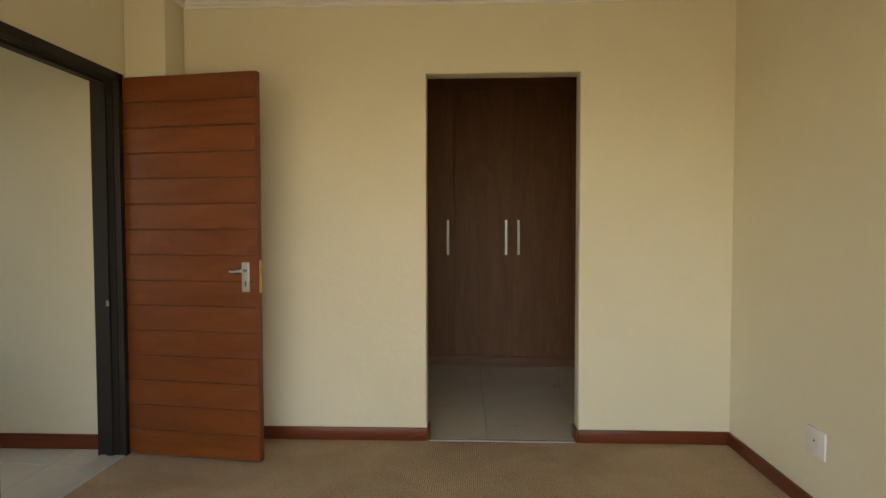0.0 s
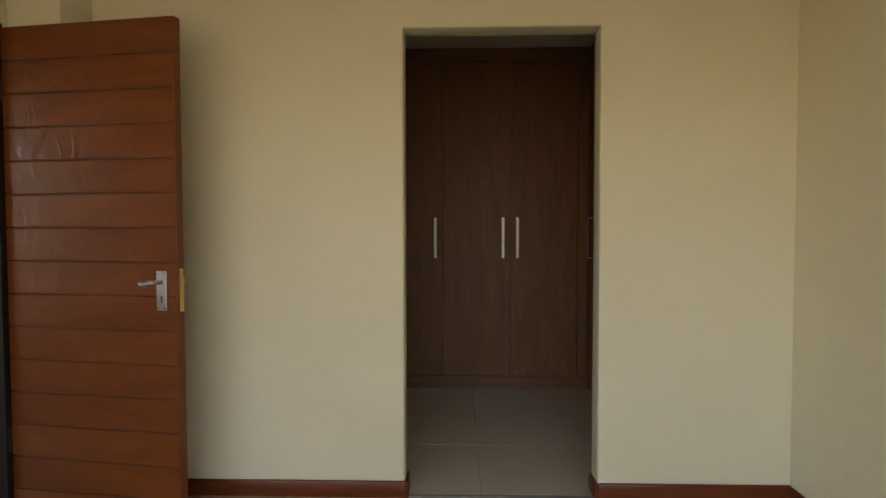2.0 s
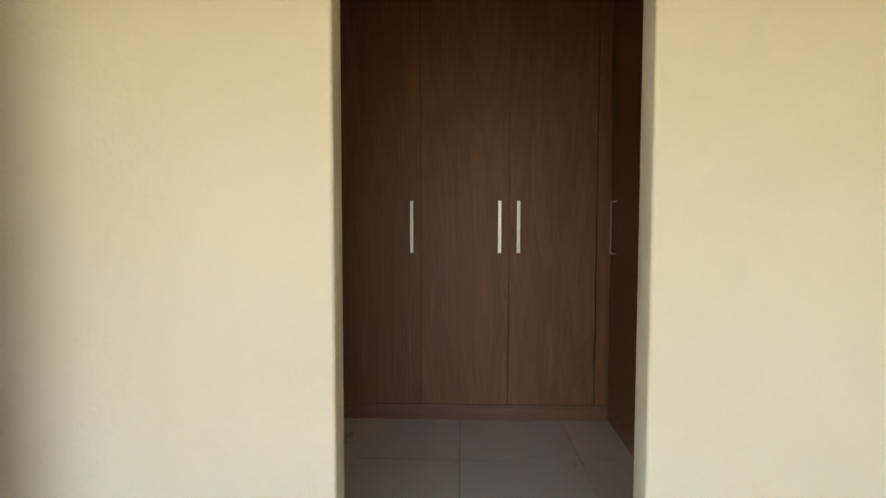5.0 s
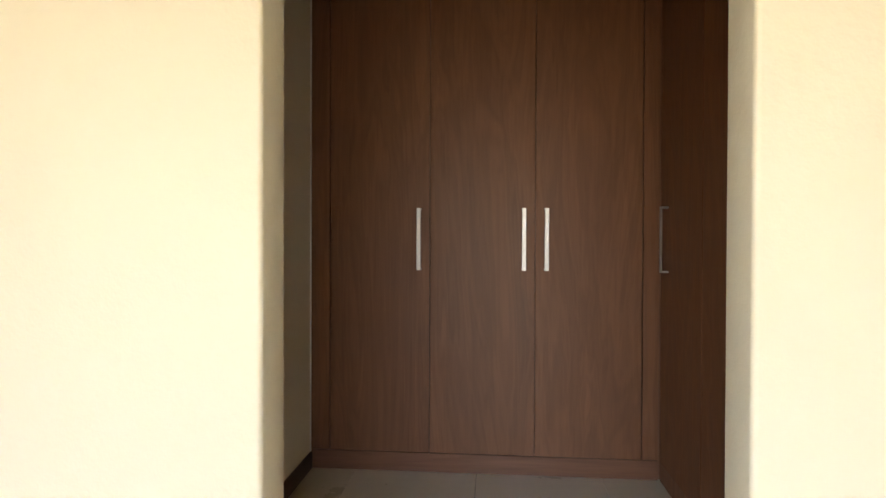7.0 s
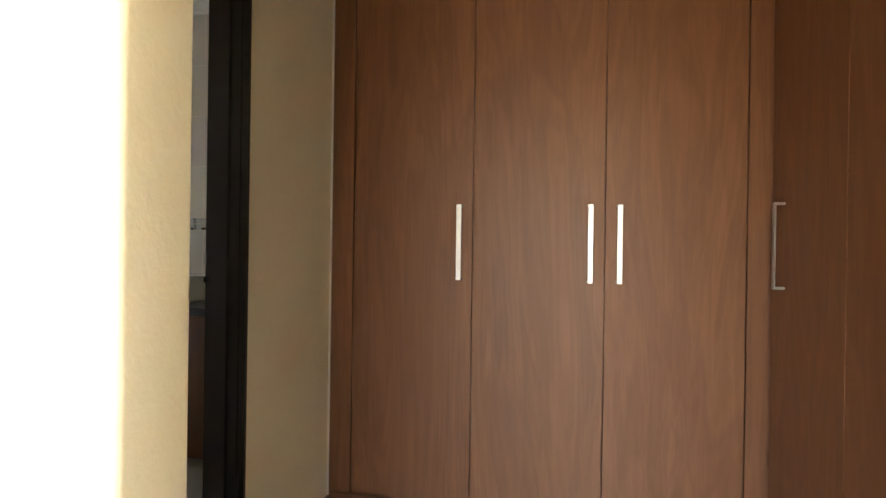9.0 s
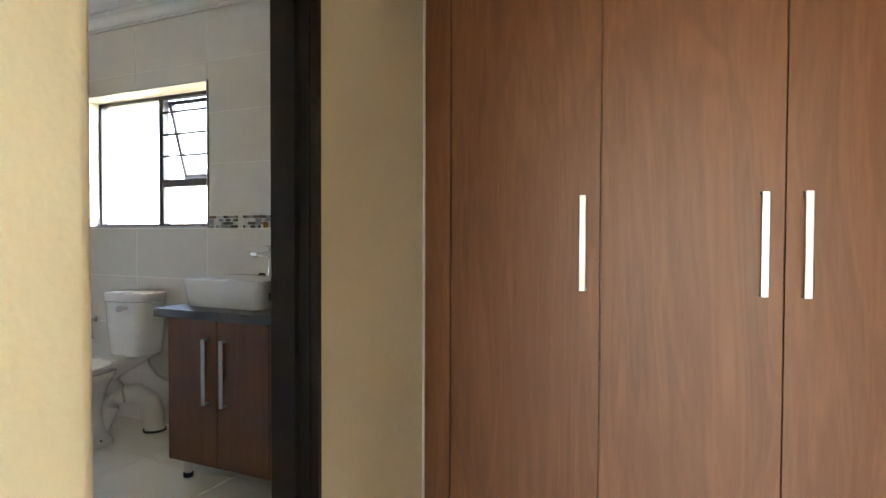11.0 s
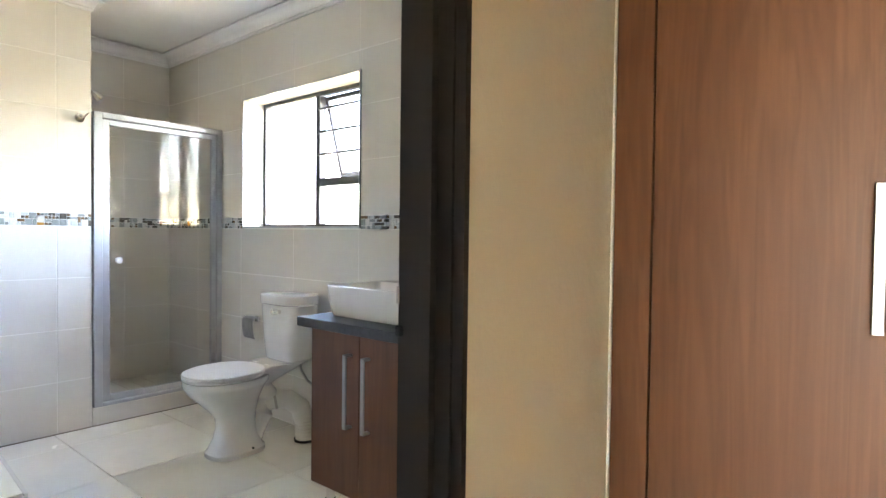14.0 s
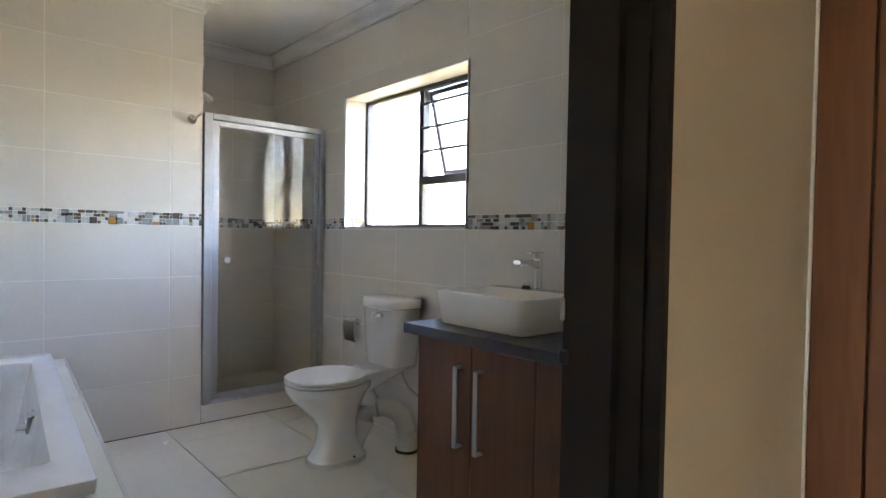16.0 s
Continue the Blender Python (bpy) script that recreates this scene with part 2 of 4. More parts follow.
PIPE_WHITE = surf("off_white_pipe", (0.62, 0.60, 0.54), (0.70, 0.68, 0.62), 0.4, fine=60)
PIPE_GREY = surf("grey_rubber", (0.38, 0.36, 0.31), (0.46, 0.435, 0.38), 0.5, fine=60)
RUBBER = surf("black_rubber", (0.010, 0.010, 0.010), (0.018, 0.018, 0.018), 0.65)
GRANITE = surf("dark_granite", (0.020, 0.019, 0.020), (0.042, 0.040, 0.041), 0.32, scale=(60, 60, 60), fine=350, spread=0.8, distort=0.0)
STONE = surf("pale_threshold_stone", (0.46, 0.44, 0.38), (0.56, 0.54, 0.48), 0.4, fine=90)
EARTH = surf("dry_garden_ground", (0.14, 0.117, 0.060), (0.21, 0.176, 0.096), 0.95, scale=(0.6, 0.6, 0.6), fine=8)
OUTER = surf("outer_plaster", (0.58, 0.54, 0.44), (0.66, 0.62, 0.52), 0.85, fine=40, bump_fine=0.3)
PANE = clear("window_pane", (0.97, 0.98, 0.98))
SHOWER_GLASS = clear("shower_glass", (0.965, 0.967, 0.96), reflect=0.34)
MOSAIC = [
    surf("mosaic_pale_glass", (0.42, 0.45, 0.44), (0.60, 0.62, 0.61), 0.12, scale=(90, 90, 90), fine=200),
    surf("mosaic_pearl", (0.50, 0.49, 0.46), (0.74, 0.73, 0.70), 0.15, scale=(120, 120, 120), fine=200),
    surf("mosaic_slate", (0.06, 0.055, 0.05), (0.13, 0.115, 0.10), 0.2, scale=(60, 60, 60), fine=200),
    surf("mosaic_grey", (0.22, 0.24, 0.245), (0.34, 0.36, 0.36), 0.15, scale=(40, 40, 40), fine=200),
    surf("mosaic_brown", (0.12, 0.075, 0.04), (0.22, 0.14, 0.08), 0.2, scale=(60, 60, 60), fine=200),
    surf("mosaic_amber", (0.36, 0.16, 0.03), (0.48, 0.24, 0.05), 0.15, scale=(40, 40, 40), fine=200),
]

# ---- mesh helpers ----


def add_box(bm, x0, x1, y0, y1, z0, z1, bevel=0.0, seg=1):
    m = Matrix.LocRotScale(((x0 + x1) / 2, (y0 + y1) / 2, (z0 + z1) / 2), None, (abs(x1 - x0), abs(y1 - y0), abs(z1 - z0)))
    vs = bmesh.ops.create_cube(bm, size=1.0, matrix=m)["verts"]
    if bevel:
        es = list({e for v in vs for e in v.link_edges})
        bmesh.ops.bevel(bm, geom=es, offset=bevel, segments=seg, affect="EDGES", profile=0.5)
    return bm


def boxes(*items, bevel=0.0, seg=1):
    bm = bmesh.new()
    for it in items:
        add_box(bm, *it, bevel=bevel, seg=seg)
    return bm


def mesh_of(bm, name, material, smooth=False):
    bmesh.ops.recalc_face_normals(bm, faces=bm.faces)
    me = bpy.data.meshes.new(name)
    if smooth:
        for f in bm.faces:
            f.smooth = True
    bm.to_mesh(me)
    bm.free()
    if smooth:
        me.set_sharp_from_angle(angle=radians(35))
    me.materials.append(material)
    return me


def structure(name, bm, material, label, category, smooth=False):
    return tagged(new(name, mesh_of(bm, name, material, smooth)), label, category, kind="structure")


def thing(name, x, y, z, label, category, group=""):
    ob = new(name)
    ob.empty_display_size = 0.1
    ob.location = (x, y, z)
    return tagged(ob, label, category, group)


def part(name, bm, material, parent, label="", smooth=False):
    ob = new(name, mesh_of(bm, name, material, smooth))
    ob.parent = parent
    if parent.data is None:
        ob.matrix_parent_inverse = Matrix.Translation(-Vector(parent.location))
    if label:
        ob["label"] = label
    return ob


def loft(rings, cap=True):
    """A skin over rings of equal count."""
    bm = bmesh.new()
    rows = [[bm.verts.new(p) for p in ring] for ring in rings]
    n = len(rows[0])
    for a, b in zip(rows, rows[1:]):
        for i in range(n):
            bm.faces.new((a[i], a[(i + 1) % n], b[(i + 1) % n], b[i]))
    if cap:
        bm.faces.new(rows[0][::-1])
        bm.faces.new(rows[-1])
    return bm


def oval(cx, cy, z, rx, front, back, n=40, power=2.0):
    """An egg-shaped ring: front reaches to -y, back to +y; a higher power is squarer."""
    out = []
    for i in range(n):
        a = 2 * math.pi * i / n
        c, s = math.cos(a), math.sin(a)
        px = math.copysign(abs(c) ** (2 / power), c) * rx
        py = math.copysign(abs(s) ** (2 / power), s) * (back if s > 0 else front)
        out.append((cx + px, cy + py, z))
    return out


def tube(points, radius, n=12, cap=True):
    """A round bar or pipe along a line of points."""
    pts = [Vector(p) for p in points]
    rings = []
    up = Vector((0.13, 0.31, 0.94))
    for i, p in enumerate(pts):
        d = (pts[min(i + 1, len(pts) - 1)] - pts[max(i - 1, 0)]).normalized()
        side = d.cross(up)
        if side.length < 0.05:
            side = d.cross(Vector((1, 0, 0)))
        side.normalize()
        top = side.cross(d)
        r = radius[i] if isinstance(radius, (list, tuple)) else radius
        rings.append([p + r * (math.cos(2 * math.pi * k / n) * side + math.sin(2 * math.pi * k / n) * top) for k in range(n)])
    return loft(rings, cap)


def arc(center, r, a0, a1, n, plane):
    """Points on an arc in the plane 'yz', 'xz' or 'xy'."""
    out = []
    for i in range(n):
        a = radians(a0 + (a1 - a0) * i / (n - 1))
        u, v = r * math.cos(a), r * math.sin(a)
        d = {"yz": (0, u, v), "xz": (u, 0, v), "xy": (u, v, 0)}[plane]
        out.append(tuple(c + k for c, k in zip(center, d)))
    return out


def join(*bms):
    out = bmesh.new()
    for b in bms:
        me = bpy.data.meshes.new("tmp")
        b.to_mesh(me)
        b.free()
        out.from_mesh(me)
        bpy.data.meshes.remove(me)
    return out


def turned(bm, m):
    bmesh.ops.transform(bm, matrix=m, verts=bm.verts)
    return bm


# ---- structure: bedroom ----
ground = structure("ground", boxes((-60, 60, -60, 60, -0.9, -0.25)), EARTH, "dry sunlit garden ground round the house", "ground")
structure("floor_bedroom", boxes((WEST - 0.02, EAST, BACK, 0.0, -0.2, 0.0), (-3.2, WEST - 0.02, BACK, -2.6, -0.2, 0.0)), CARPET, "beige brown loop-pile carpet floor", "carpet")


def doorway_wall():
    """Plaster wall with a plain opening whose corners are rounded by the trowel."""
    bm = bmesh.new()
    x0, x1 = WEST - 0.15, 1.98
    prof = [(x0, -0.2), (0, -0.2), (0, OPEN_H), (OPEN_W, OPEN_H), (OPEN_W, -0.2), (x1, -0.2), (x1, 2.8), (x0, 2.8)]
    vs = [bm.verts.new((x, 0, z)) for x, z in prof]
    f = bm.faces.new(vs)
    ex = bmesh.ops.extrude_face_region(bm, geom=[f])
    bmesh.ops.translate(bm, vec=(0, WALL_T, 0), verts=[v for v in ex["geom"] if isinstance(v, bmesh.types.BMVert)])

    def on_opening(e):
        a, b = e.verts[0].co, e.verts[1].co
        same_y = abs(a.y - b.y) < 1e-5
        up = abs(a.x - b.x) < 1e-5 and min(abs(a.x), abs(a.x - OPEN_W)) < 1e-5
        flat = abs(a.z - b.z) < 1e-5 and abs(a.z - OPEN_H) < 1e-5
        return same_y and (up or flat)

    bmesh.ops.bevel(bm, geom=[e for e in bm.edges if on_opening(e)], offset=0.012, segments=4, affect="EDGES", profile=0.5)
    return bm


structure("wall_north", doorway_wall(), PLASTER, "cream painted plaster wall with a plain opening", "wall", smooth=True)
structure("wall_east", boxes((EAST, EAST + 0.2, BACK, -0.001, -0.2, 2.8)), PLASTER, "cream painted plaster bedroom side wall", "wall")
# door opening in the west wall
DY0, DY1, DH = -1.15, -0.285, 2.03
structure("wall_west", boxes((WEST - 0.13, WEST, -2.6, DY0, -0.2, 2.8), (-3.35, -3.2, BACK, -2.4, -0.2, 2.8), (WEST - 0.13, WEST, DY1, -0.001, -0.2, 2.8), (WEST - 0.13, WEST, DY0, DY1, DH, 2.8)), PLASTER, "cream painted plaster wall with the bedroom door", "wall")
structure("pilaster", boxes((WEST + 0.001, -1.40, -0.215, -0.001, -0.1, CEIL_BED), bevel=0.006, seg=2), PLASTER, "cream plaster corner pilaster behind the door", "pilaster", smooth=True)
# wall behind the camera with a wide window opening
WX0, WX1, WZ0, WZ1 = -2.7, 1.6, 0.0, 2.15
structure("wall_south", boxes((-3.35, WX0, BACK - 0.22, BACK, -0.2, 2.8), (WX1, EAST + 0.2, BACK - 0.22, BACK, -0.2, 2.8), (WX0, WX1, BACK - 0.22, BACK, -0.2, WZ0), (WX0, WX1, BACK - 0.22, BACK, WZ1, 2.8)), PLASTER, "cream plaster wall with a wide window opening", "wall")
structure("ceiling_bedroom", boxes((WEST - 0.1, EAST + 0.1, BACK - 0.1, 0.001, CEIL_BED, CEIL_BED + 0.15), (-3.3, WEST - 0.1, BACK - 0.1, -2.5, CEIL_BED, CEIL_BED + 0.15)), CEILING, "white painted bedroom ceiling", "ceiling")


def cornice_run(name, axis, a0, a1, face, out, z):
    """A coved cornice along x or y; face is the wall's plane and out the way into the room (+1 or -1)."""
    size = 0.085
    prof = [(0, 0), (0.008, 0), (0.010, 0.014), (0.016, 0.016)]
    for i in range(7):
        t = radians(90 * i / 6)
        prof.append((0.018 + 0.052 * (1 - math.cos(t)), 0.018 + 0.052 * math.sin(t)))
    prof += [(0.072, 0.072), (size, 0.076), (size, size), (0, size)]
    rings = []
    for a in (a0, a1):
        ring = []
        for d, h in prof:
            w = face + out * d
            ring.append((a, w, z - size + h) if axis == "x" else (w, a, z - size + h))
        rings.append(ring)
    return structure(name, loft(rings), CORNICE, "white coved plaster cornice", "cornice")


cornice_run("cornice_1", "x", -1.40, EAST, -0.001, -1, CEIL_BED - 0.001)
cornice_run("cornice_2", "y", BACK, 0, EAST - 0.001, -1, CEIL_BED - 0.001)
cornice_run("cornice_3", "x", WEST, -1.40, -0.216, -1, CEIL_BED - 0.001)
cornice_run("cornice_4", "y", -0.215, -0.001, -1.399, 1, CEIL_BED - 0.002)
cornice_run("cornice_5", "y", -2.6, -0.215, WEST + 0.001, 1, CEIL_BED - 0.002)


def skirting(name, x0, x1, y0, y1, h, material, label):
    return structure(name, boxes((x0, x1, y0, y1, 0.0, h), bevel=0.005, seg=2), material, label, "skirting", smooth=True)


skirting("baseboard_1", -1.39, 0.0, -0.017, -0.001, 0.075, SKIRT, "red-brown varnished wooden skirting board")
skirting("baseboard_2", OPEN_W, EAST, -0.017, -0.001, 0.075, SKIRT, "red-brown varnished wooden skirting board")
skirting("baseboard_3", EAST - 0.017, EAST - 0.001, BACK, -0.017, 0.075, SKIRT_Y, "red-brown varnished wooden skirting board")
skirting("baseboard_4", OPEN_W - 0.016, OPEN_W - 0.001, -0.016, 0.11, 0.075, SKIRT_Y, "red-brown skirting returned into the opening")
skirting("baseboard_5", 0.001, 0.014, -0.016, 0.11, 0.075, SKIRT_Y, "red-brown skirting returned into the opening")
structure("trim_threshold", boxes((0.0, OPEN_W, -0.012, 0.014, -0.01, 0.006), bevel=0.002), ALU, "thin aluminium strip between carpet and tiles", "threshold strip")

# ---- structure: hall beyond the bedroom door ----
HX = -4.2
structure("floor_hall", boxes((HX, WEST - 0.132, -2.4, -0.2, -0.2, -0.012)), FLOOR_GROUT, "cream tiled hall floor", "floor")
structure("trim_door_sill", boxes((WEST - 0.13, WEST + 0.005, DY0, DY1, -0.1, 0.006), bevel=0.003), STONE, "pale stone sill under the bedroom door", "door sill")
structure("wall_hall_north", boxes((HX, WEST - 0.131, -0.2, 0.1, -0.2, 2.8)), PLASTER, "cream painted plaster hall wall", "wall")
structure("wall_hall_south", boxes((HX, WEST - 0.131, -2.6, -2.4, -0.2, 2.8)), PLASTER, "cream painted plaster hall wall", "wall")
# unseen end wall; its opening is added to let daylight into the hall
structure("wall_hall_west", boxes((HX - 0.2, HX, -2.6, -2.0, -0.2, 2.8), (HX - 0.2, HX, -0.7, 0.1, -0.2, 2.8), (HX - 0.2, HX, -2.0, -0.7, -0.2, 0.7), (HX - 0.2, HX, -2.0, -0.7, 2.1, 2.8)), PLASTER, "unseen cream hall wall with an opening added to light the hall", "wall")
structure("ceiling_hall", boxes((HX, WEST - 0.13, -2.4, -0.2, 2.6, 2.75)), CEILING, "white hall ceiling", "ceiling")
skirting("baseboard_6", HX, WEST - 0.135, -0.216, -0.201, 0.085, SKIRT, "red-brown skirting along the hall wall")

# ---- structure: passage with wardrobes ----
structure("floor_passage", boxes((LEFT, 1.9, 0.012, BY, -0.2, -0.012)), FLOOR_GROUT, "grey-beige tiled passage floor", "floor")
PX0, PX1, PH = 0.30, 1.115, 2.05     # bathroom door opening in y
structure("wall_passage_west", boxes((LEFT - 0.12, LEFT, WALL_T + 0.001, PX0, -0.2, 2.8), (LEFT - 0.12, LEFT, PX1, BY, -0.2, 2.8), (LEFT - 0.12, LEFT, PX0, PX1, PH, 2.8)), PLASTER, "cream plaster wall between passage and bathroom", "wall")
structure("wall_passage_east", boxes((1.86, 1.98, WALL_T + 0.001, BY + 0.22, -0.2, 2.8)), PLASTER, "cream plaster wall behind the wardrobes", "wall")
structure("wall_passage_north", boxes((LEFT - 0.12, 1.858, BY + 0.001, BY + 0.22, -0.2, 2.8)), PLASTER, "cream plaster wall behind the wardrobe", "wall")
structure("ceiling_passage", boxes((LEFT - 0.06, 1.86, WALL_T + 0.002, BY, CEIL, CEIL + 0.15)), CEILING, "white passage ceiling", "ceiling")
skirting("baseboard_7", LEFT + 0.001, LEFT + 0.014, PX1 + 0.042, WARD_Y, 0.085, DARK_SKIRT, "dark brown skirting in the passage")

# ---- structure: bathroom ----
VX0, VX1, VZ0, VZ1 = -3.365, -2.188, 1.222, 2.079   # window opening
structure("floor_bathroom", boxes((SHOWER_X, LEFT - 0.03, BNEAR - 0.08, BY, -0.2, -0.012)), FLOOR_GROUT, "cream tiled bathroom floor", "floor")
wall_window = structure("wall_bath_north", boxes((SHOWER_X - 0.2, VX0, BY, BY + 0.22, -0.2, 2.8), (VX1, LEFT - 0.121, BY, BY + 0.22, -0.2, 2.8), (VX0, VX1, BY, BY + 0.22, -0.2, VZ0), (VX0, VX1, BY, BY + 0.22, VZ1, 2.8)), GROUT, "beige tiled bathroom wall with a window", "wall")
wall_tub = structure("wall_bath_west", boxes((BX - 0.14, BX, BNEAR, SHOWER_Y, -0.2, 2.8), (SHOWER_X, BX - 0.14, SHOWER_Y - 0.14, SHOWER_Y, -0.2, 2.8)), GROUT, "beige tiled wall above the bath", "wall")
wall_shower = structure("wall_shower_back", boxes((SHOWER_X - 0.2, SHOWER_X, SHOWER_Y - 0.14, BY, -0.2, 2.8)), GROUT, "beige tiled back wall of the shower", "wall")
wall_near = structure("wall_bath_south", boxes((BX - 0.14, LEFT - 0.121, BNEAR - 0.095, BNEAR, -0.2, 2.8)), GROUT, "beige tiled wall behind the bath", "wall")
structure("ceiling_bathroom", boxes((SHOWER_X - 0.1, LEFT - 0.02, BNEAR - 0.05, BY + 0.1, CEIL, CEIL + 0.15)), CEILING, "white bathroom ceiling", "ceiling")
TT = 0.0013
cornice_run("cornice_6", "x", SHOWER_X, LEFT - 0.12, BY - TT, -1, CEIL - 0.001)
cornice_run("cornice_7", "y", BNEAR, SHOWER_Y, BX + TT, 1, CEIL - 0.001)
cornice_run("cornice_8", "y", SHOWER_Y, BY, SHOWER_X + TT, 1, CEIL - 0.002)
cornice_run("cornice_9", "x", SHOWER_X, BX + TT, SHOWER_Y + TT, 1, CEIL - 0.002)
# unseen slab, added to block daylight from above and shade the bathroom window
structure("roof", boxes((-5.2, 2.4, -4.9, 3.15, 2.82, 2.95)), OUTER, "plain unseen slab added over the rooms to keep daylight out", "roof")

# ---- doors and frames ----


def frame_profile(edge, far, room, back, lip=0.045, proud=0.014):
    """Plan of a pressed steel jamb: edge is the wall's end, far the way along the wall into its body."""
    s = 1 if far > 0 else -1
    r = 1 if room > back else -1
    pts = [(room + r * proud, edge + s * lip), (room + r * proud, edge - s * 0.012), (room - r * 0.017, edge - s * 0.012), (room - r * 0.018, edge - s * 0.007), (room - r * 0.021, edge - s * 0.007), (room - r * 0.022, edge - s * 0.012),
           (room - r * 0.052, edge - s * 0.012), (room - r * 0.054, edge - s * 0.026), (room - r * 0.088, edge - s * 0.026), (room - r * 0.090, edge - s * 0.010), (back - r * 0.014, edge - s * 0.010), (back - r * 0.014, edge + s * lip),
           (back - r * 0.001, edge + s * lip), (back - r * 0.001, edge - s * 0.001), (room + r * 0.001, edge - s * 0.001), (room + r * 0.001, edge + s * lip)]
    return pts


def jamb(edge, far, room, back, z0, z1, lip, proud):
    prof = frame_profile(edge, far, room, back, lip, proud)
    return loft([[(x, y, z0) for x, y in prof], [(x, y, z1) for x, y in prof]])


def head(edge, room, back, y0, y1, lip, proud):
    prof = frame_profile(edge, 1, room, back, lip, proud)
    return loft([[(x, y, z) for x, z in prof] for y in (y0, y1)])


def door_frame(name, y0, y1, room, back, top, label, lip=0.032, proud=0.014):
    f = tagged(new(name), label, "door frame", kind="structure")
    part("jamb", jamb(y1, 1, room, back, 0.0, top + lip, lip, proud), DARK_FRAME, f)
    part("jamb", jamb(y0, -1, room, back, 0.0, top + lip, lip, proud), DARK_FRAME, f)
    part("head", head(top, room, back, y0 - lip, y1 + lip, lip, proud), DARK_FRAME, f)
    return f


frame_a = door_frame("door_frame_1", DY0, DY1, WEST, WEST - 0.13, DH, "dark bronze painted steel door frame")
part("strike_plate", boxes((WEST - 0.07, WEST - 0.055, DY1 - 0.027, DY1 - 0.0235, 0.82, 0.85)), SATIN, frame_a)
frame_b = door_frame("door_frame_2", PX0, PX1, LEFT, LEFT - 0.12, PH, "dark bronze painted steel bathroom door frame", lip=0.002, proud=0.003)
part("strike_plate", boxes((LEFT - 0.1365, LEFT - 0.1315, PX1 - 0.014, PX1 - 0.009, 1.068, 1.098), bevel=0.001), SATIN, frame_b, "pale metal strike plate")
part("latch_keep", boxes((LEFT - 0.1370, LEFT - 0.122, PX1 - 0.018, PX1 - 0.009, 1.010, 1.030), bevel=0.003), RUBBER, frame_b, "black plastic lock keep")

# bedroom door, standing open
DOOR_W, DOOR_T, DOOR_Z = 0.775, 0.04, 0.012
DM = pose(-1.612, -0.272, 0, 0, 0, -8.0)
door = tagged(new("door_1"), "red-brown varnished wooden plank door standing open", "door", kind="structure")
part("core", turned(boxes((0.004, DOOR_W - 0.006, 0.006, DOOR_T - 0.002, DOOR_Z, DOOR_Z + 2.03)), DM), GROOVE, door)
part("edge_strip", turned(boxes((DOOR_W - 0.006, DOOR_W, 0.0, DOOR_T, DOOR_Z, DOOR_Z + 2.03), bevel=0.002), DM), DOOR_EDGE, door)
pitch = 2.03 / 15
for i in range(15):
    z0 = DOOR_Z + i * pitch
    part("plank", turned(boxes((0.0, DOOR_W - 0.0065, 0.0, 0.014, z0 + (0.003 if i else 0), z0 + pitch - (0.003 if i < 14 else 0)), bevel=0.0025), DM), DOOR_WOOD, door)
    part("back_plank", turned(boxes((0.0, DOOR_W - 0.0065, DOOR_T - 0.012, DOOR_T, z0 + 0.002, z0 + pitch - 0.002)), DM), DOOR_WOOD, door)
plate = part("lock_plate", turned(boxes((0.683, 0.727, -0.004, 0.0, 0.905, 1.06), bevel=0.0025, seg=2), DM), SATIN, door, "brushed steel lock plate", smooth=True)
part("lever_handle", turned(join(tube([(0.705, -0.002, 1.018), (0.705, -0.045, 1.018)], 0.009), tube([(0.705, -0.045, 1.018), (0.685, -0.051, 1.017), (0.668, -0.051, 1.011), (0.65, -0.048, 1.012), (0.638, -0.042, 1.016)], [0.011, 0.011, 0.0105, 0.010, 0.007])), DM), SATIN, plate, "brushed steel lever handle", smooth=True)
part("keyhole", turned(boxes((0.7015, 0.7085, -0.0052, -0.003, 0.935, 0.962), bevel=0.001), DM), RUBBER, plate, "dark keyhole")
for zz in (0.914, 1.051):
    for uu in (0.69, 0.72):
        part("screw", turned(tube([(uu, -0.0036, zz), (uu, -0.0055, zz)], 0.003, 8), DM), CHROME, plate)
lock = part("lock_case", turned(boxes((DOOR_W - 0.001, DOOR_W + 0.0025, 0.010, 0.032, 0.90, 1.07), bevel=0.001), DM), BRASS, door, "brass lock face on the door edge")
part("latch", turned(boxes((DOOR_W + 0.002, DOOR_W + 0.014, 0.014, 0.028, 1.005, 1.03), bevel=0.002), DM), BRASS, lock)
part("bolt", turned(boxes((DOOR_W + 0.002, DOOR_W + 0.006, 0.015, 0.027, 0.94, 0.968), bevel=0.001), DM), BRASS, lock)
for zz in (0.3, 1.75):
    part("hinge", turned(tube([(-0.004, -0.004, zz), (-0.004, -0.004, zz + 0.1)], 0.007, 10), DM), DARK_FRAME, door)

# aerial outlet
sock = thing("wall_outlet", EAST, -0.82, 0.32, "white plastic aerial outlet above the red skirting", "outlet")
part("face_plate", boxes((EAST - 0.009, EAST, -0.885, -0.755, 0.260, 0.378), bevel=0.003, seg=2), PLASTIC, sock, smooth=True)
part("insert", boxes((EAST - 0.0115, EAST - 0.0088, -0.848, -0.792, 0.292, 0.346), bevel=0.0012), PLASTIC, sock)
part("jack", tube([(EAST - 0.011, -0.82, 0.328), (EAST - 0.0145, -0.82, 0.328)], [0.011, 0.010], 20), PLASTIC, sock, "small round white jack", smooth=True)
part("jack_hole", tube([(EAST - 0.0140, -0.82, 0.328), (EAST - 0.0150, -0.82, 0.328)], 0.005, 12), RUBBER, sock)
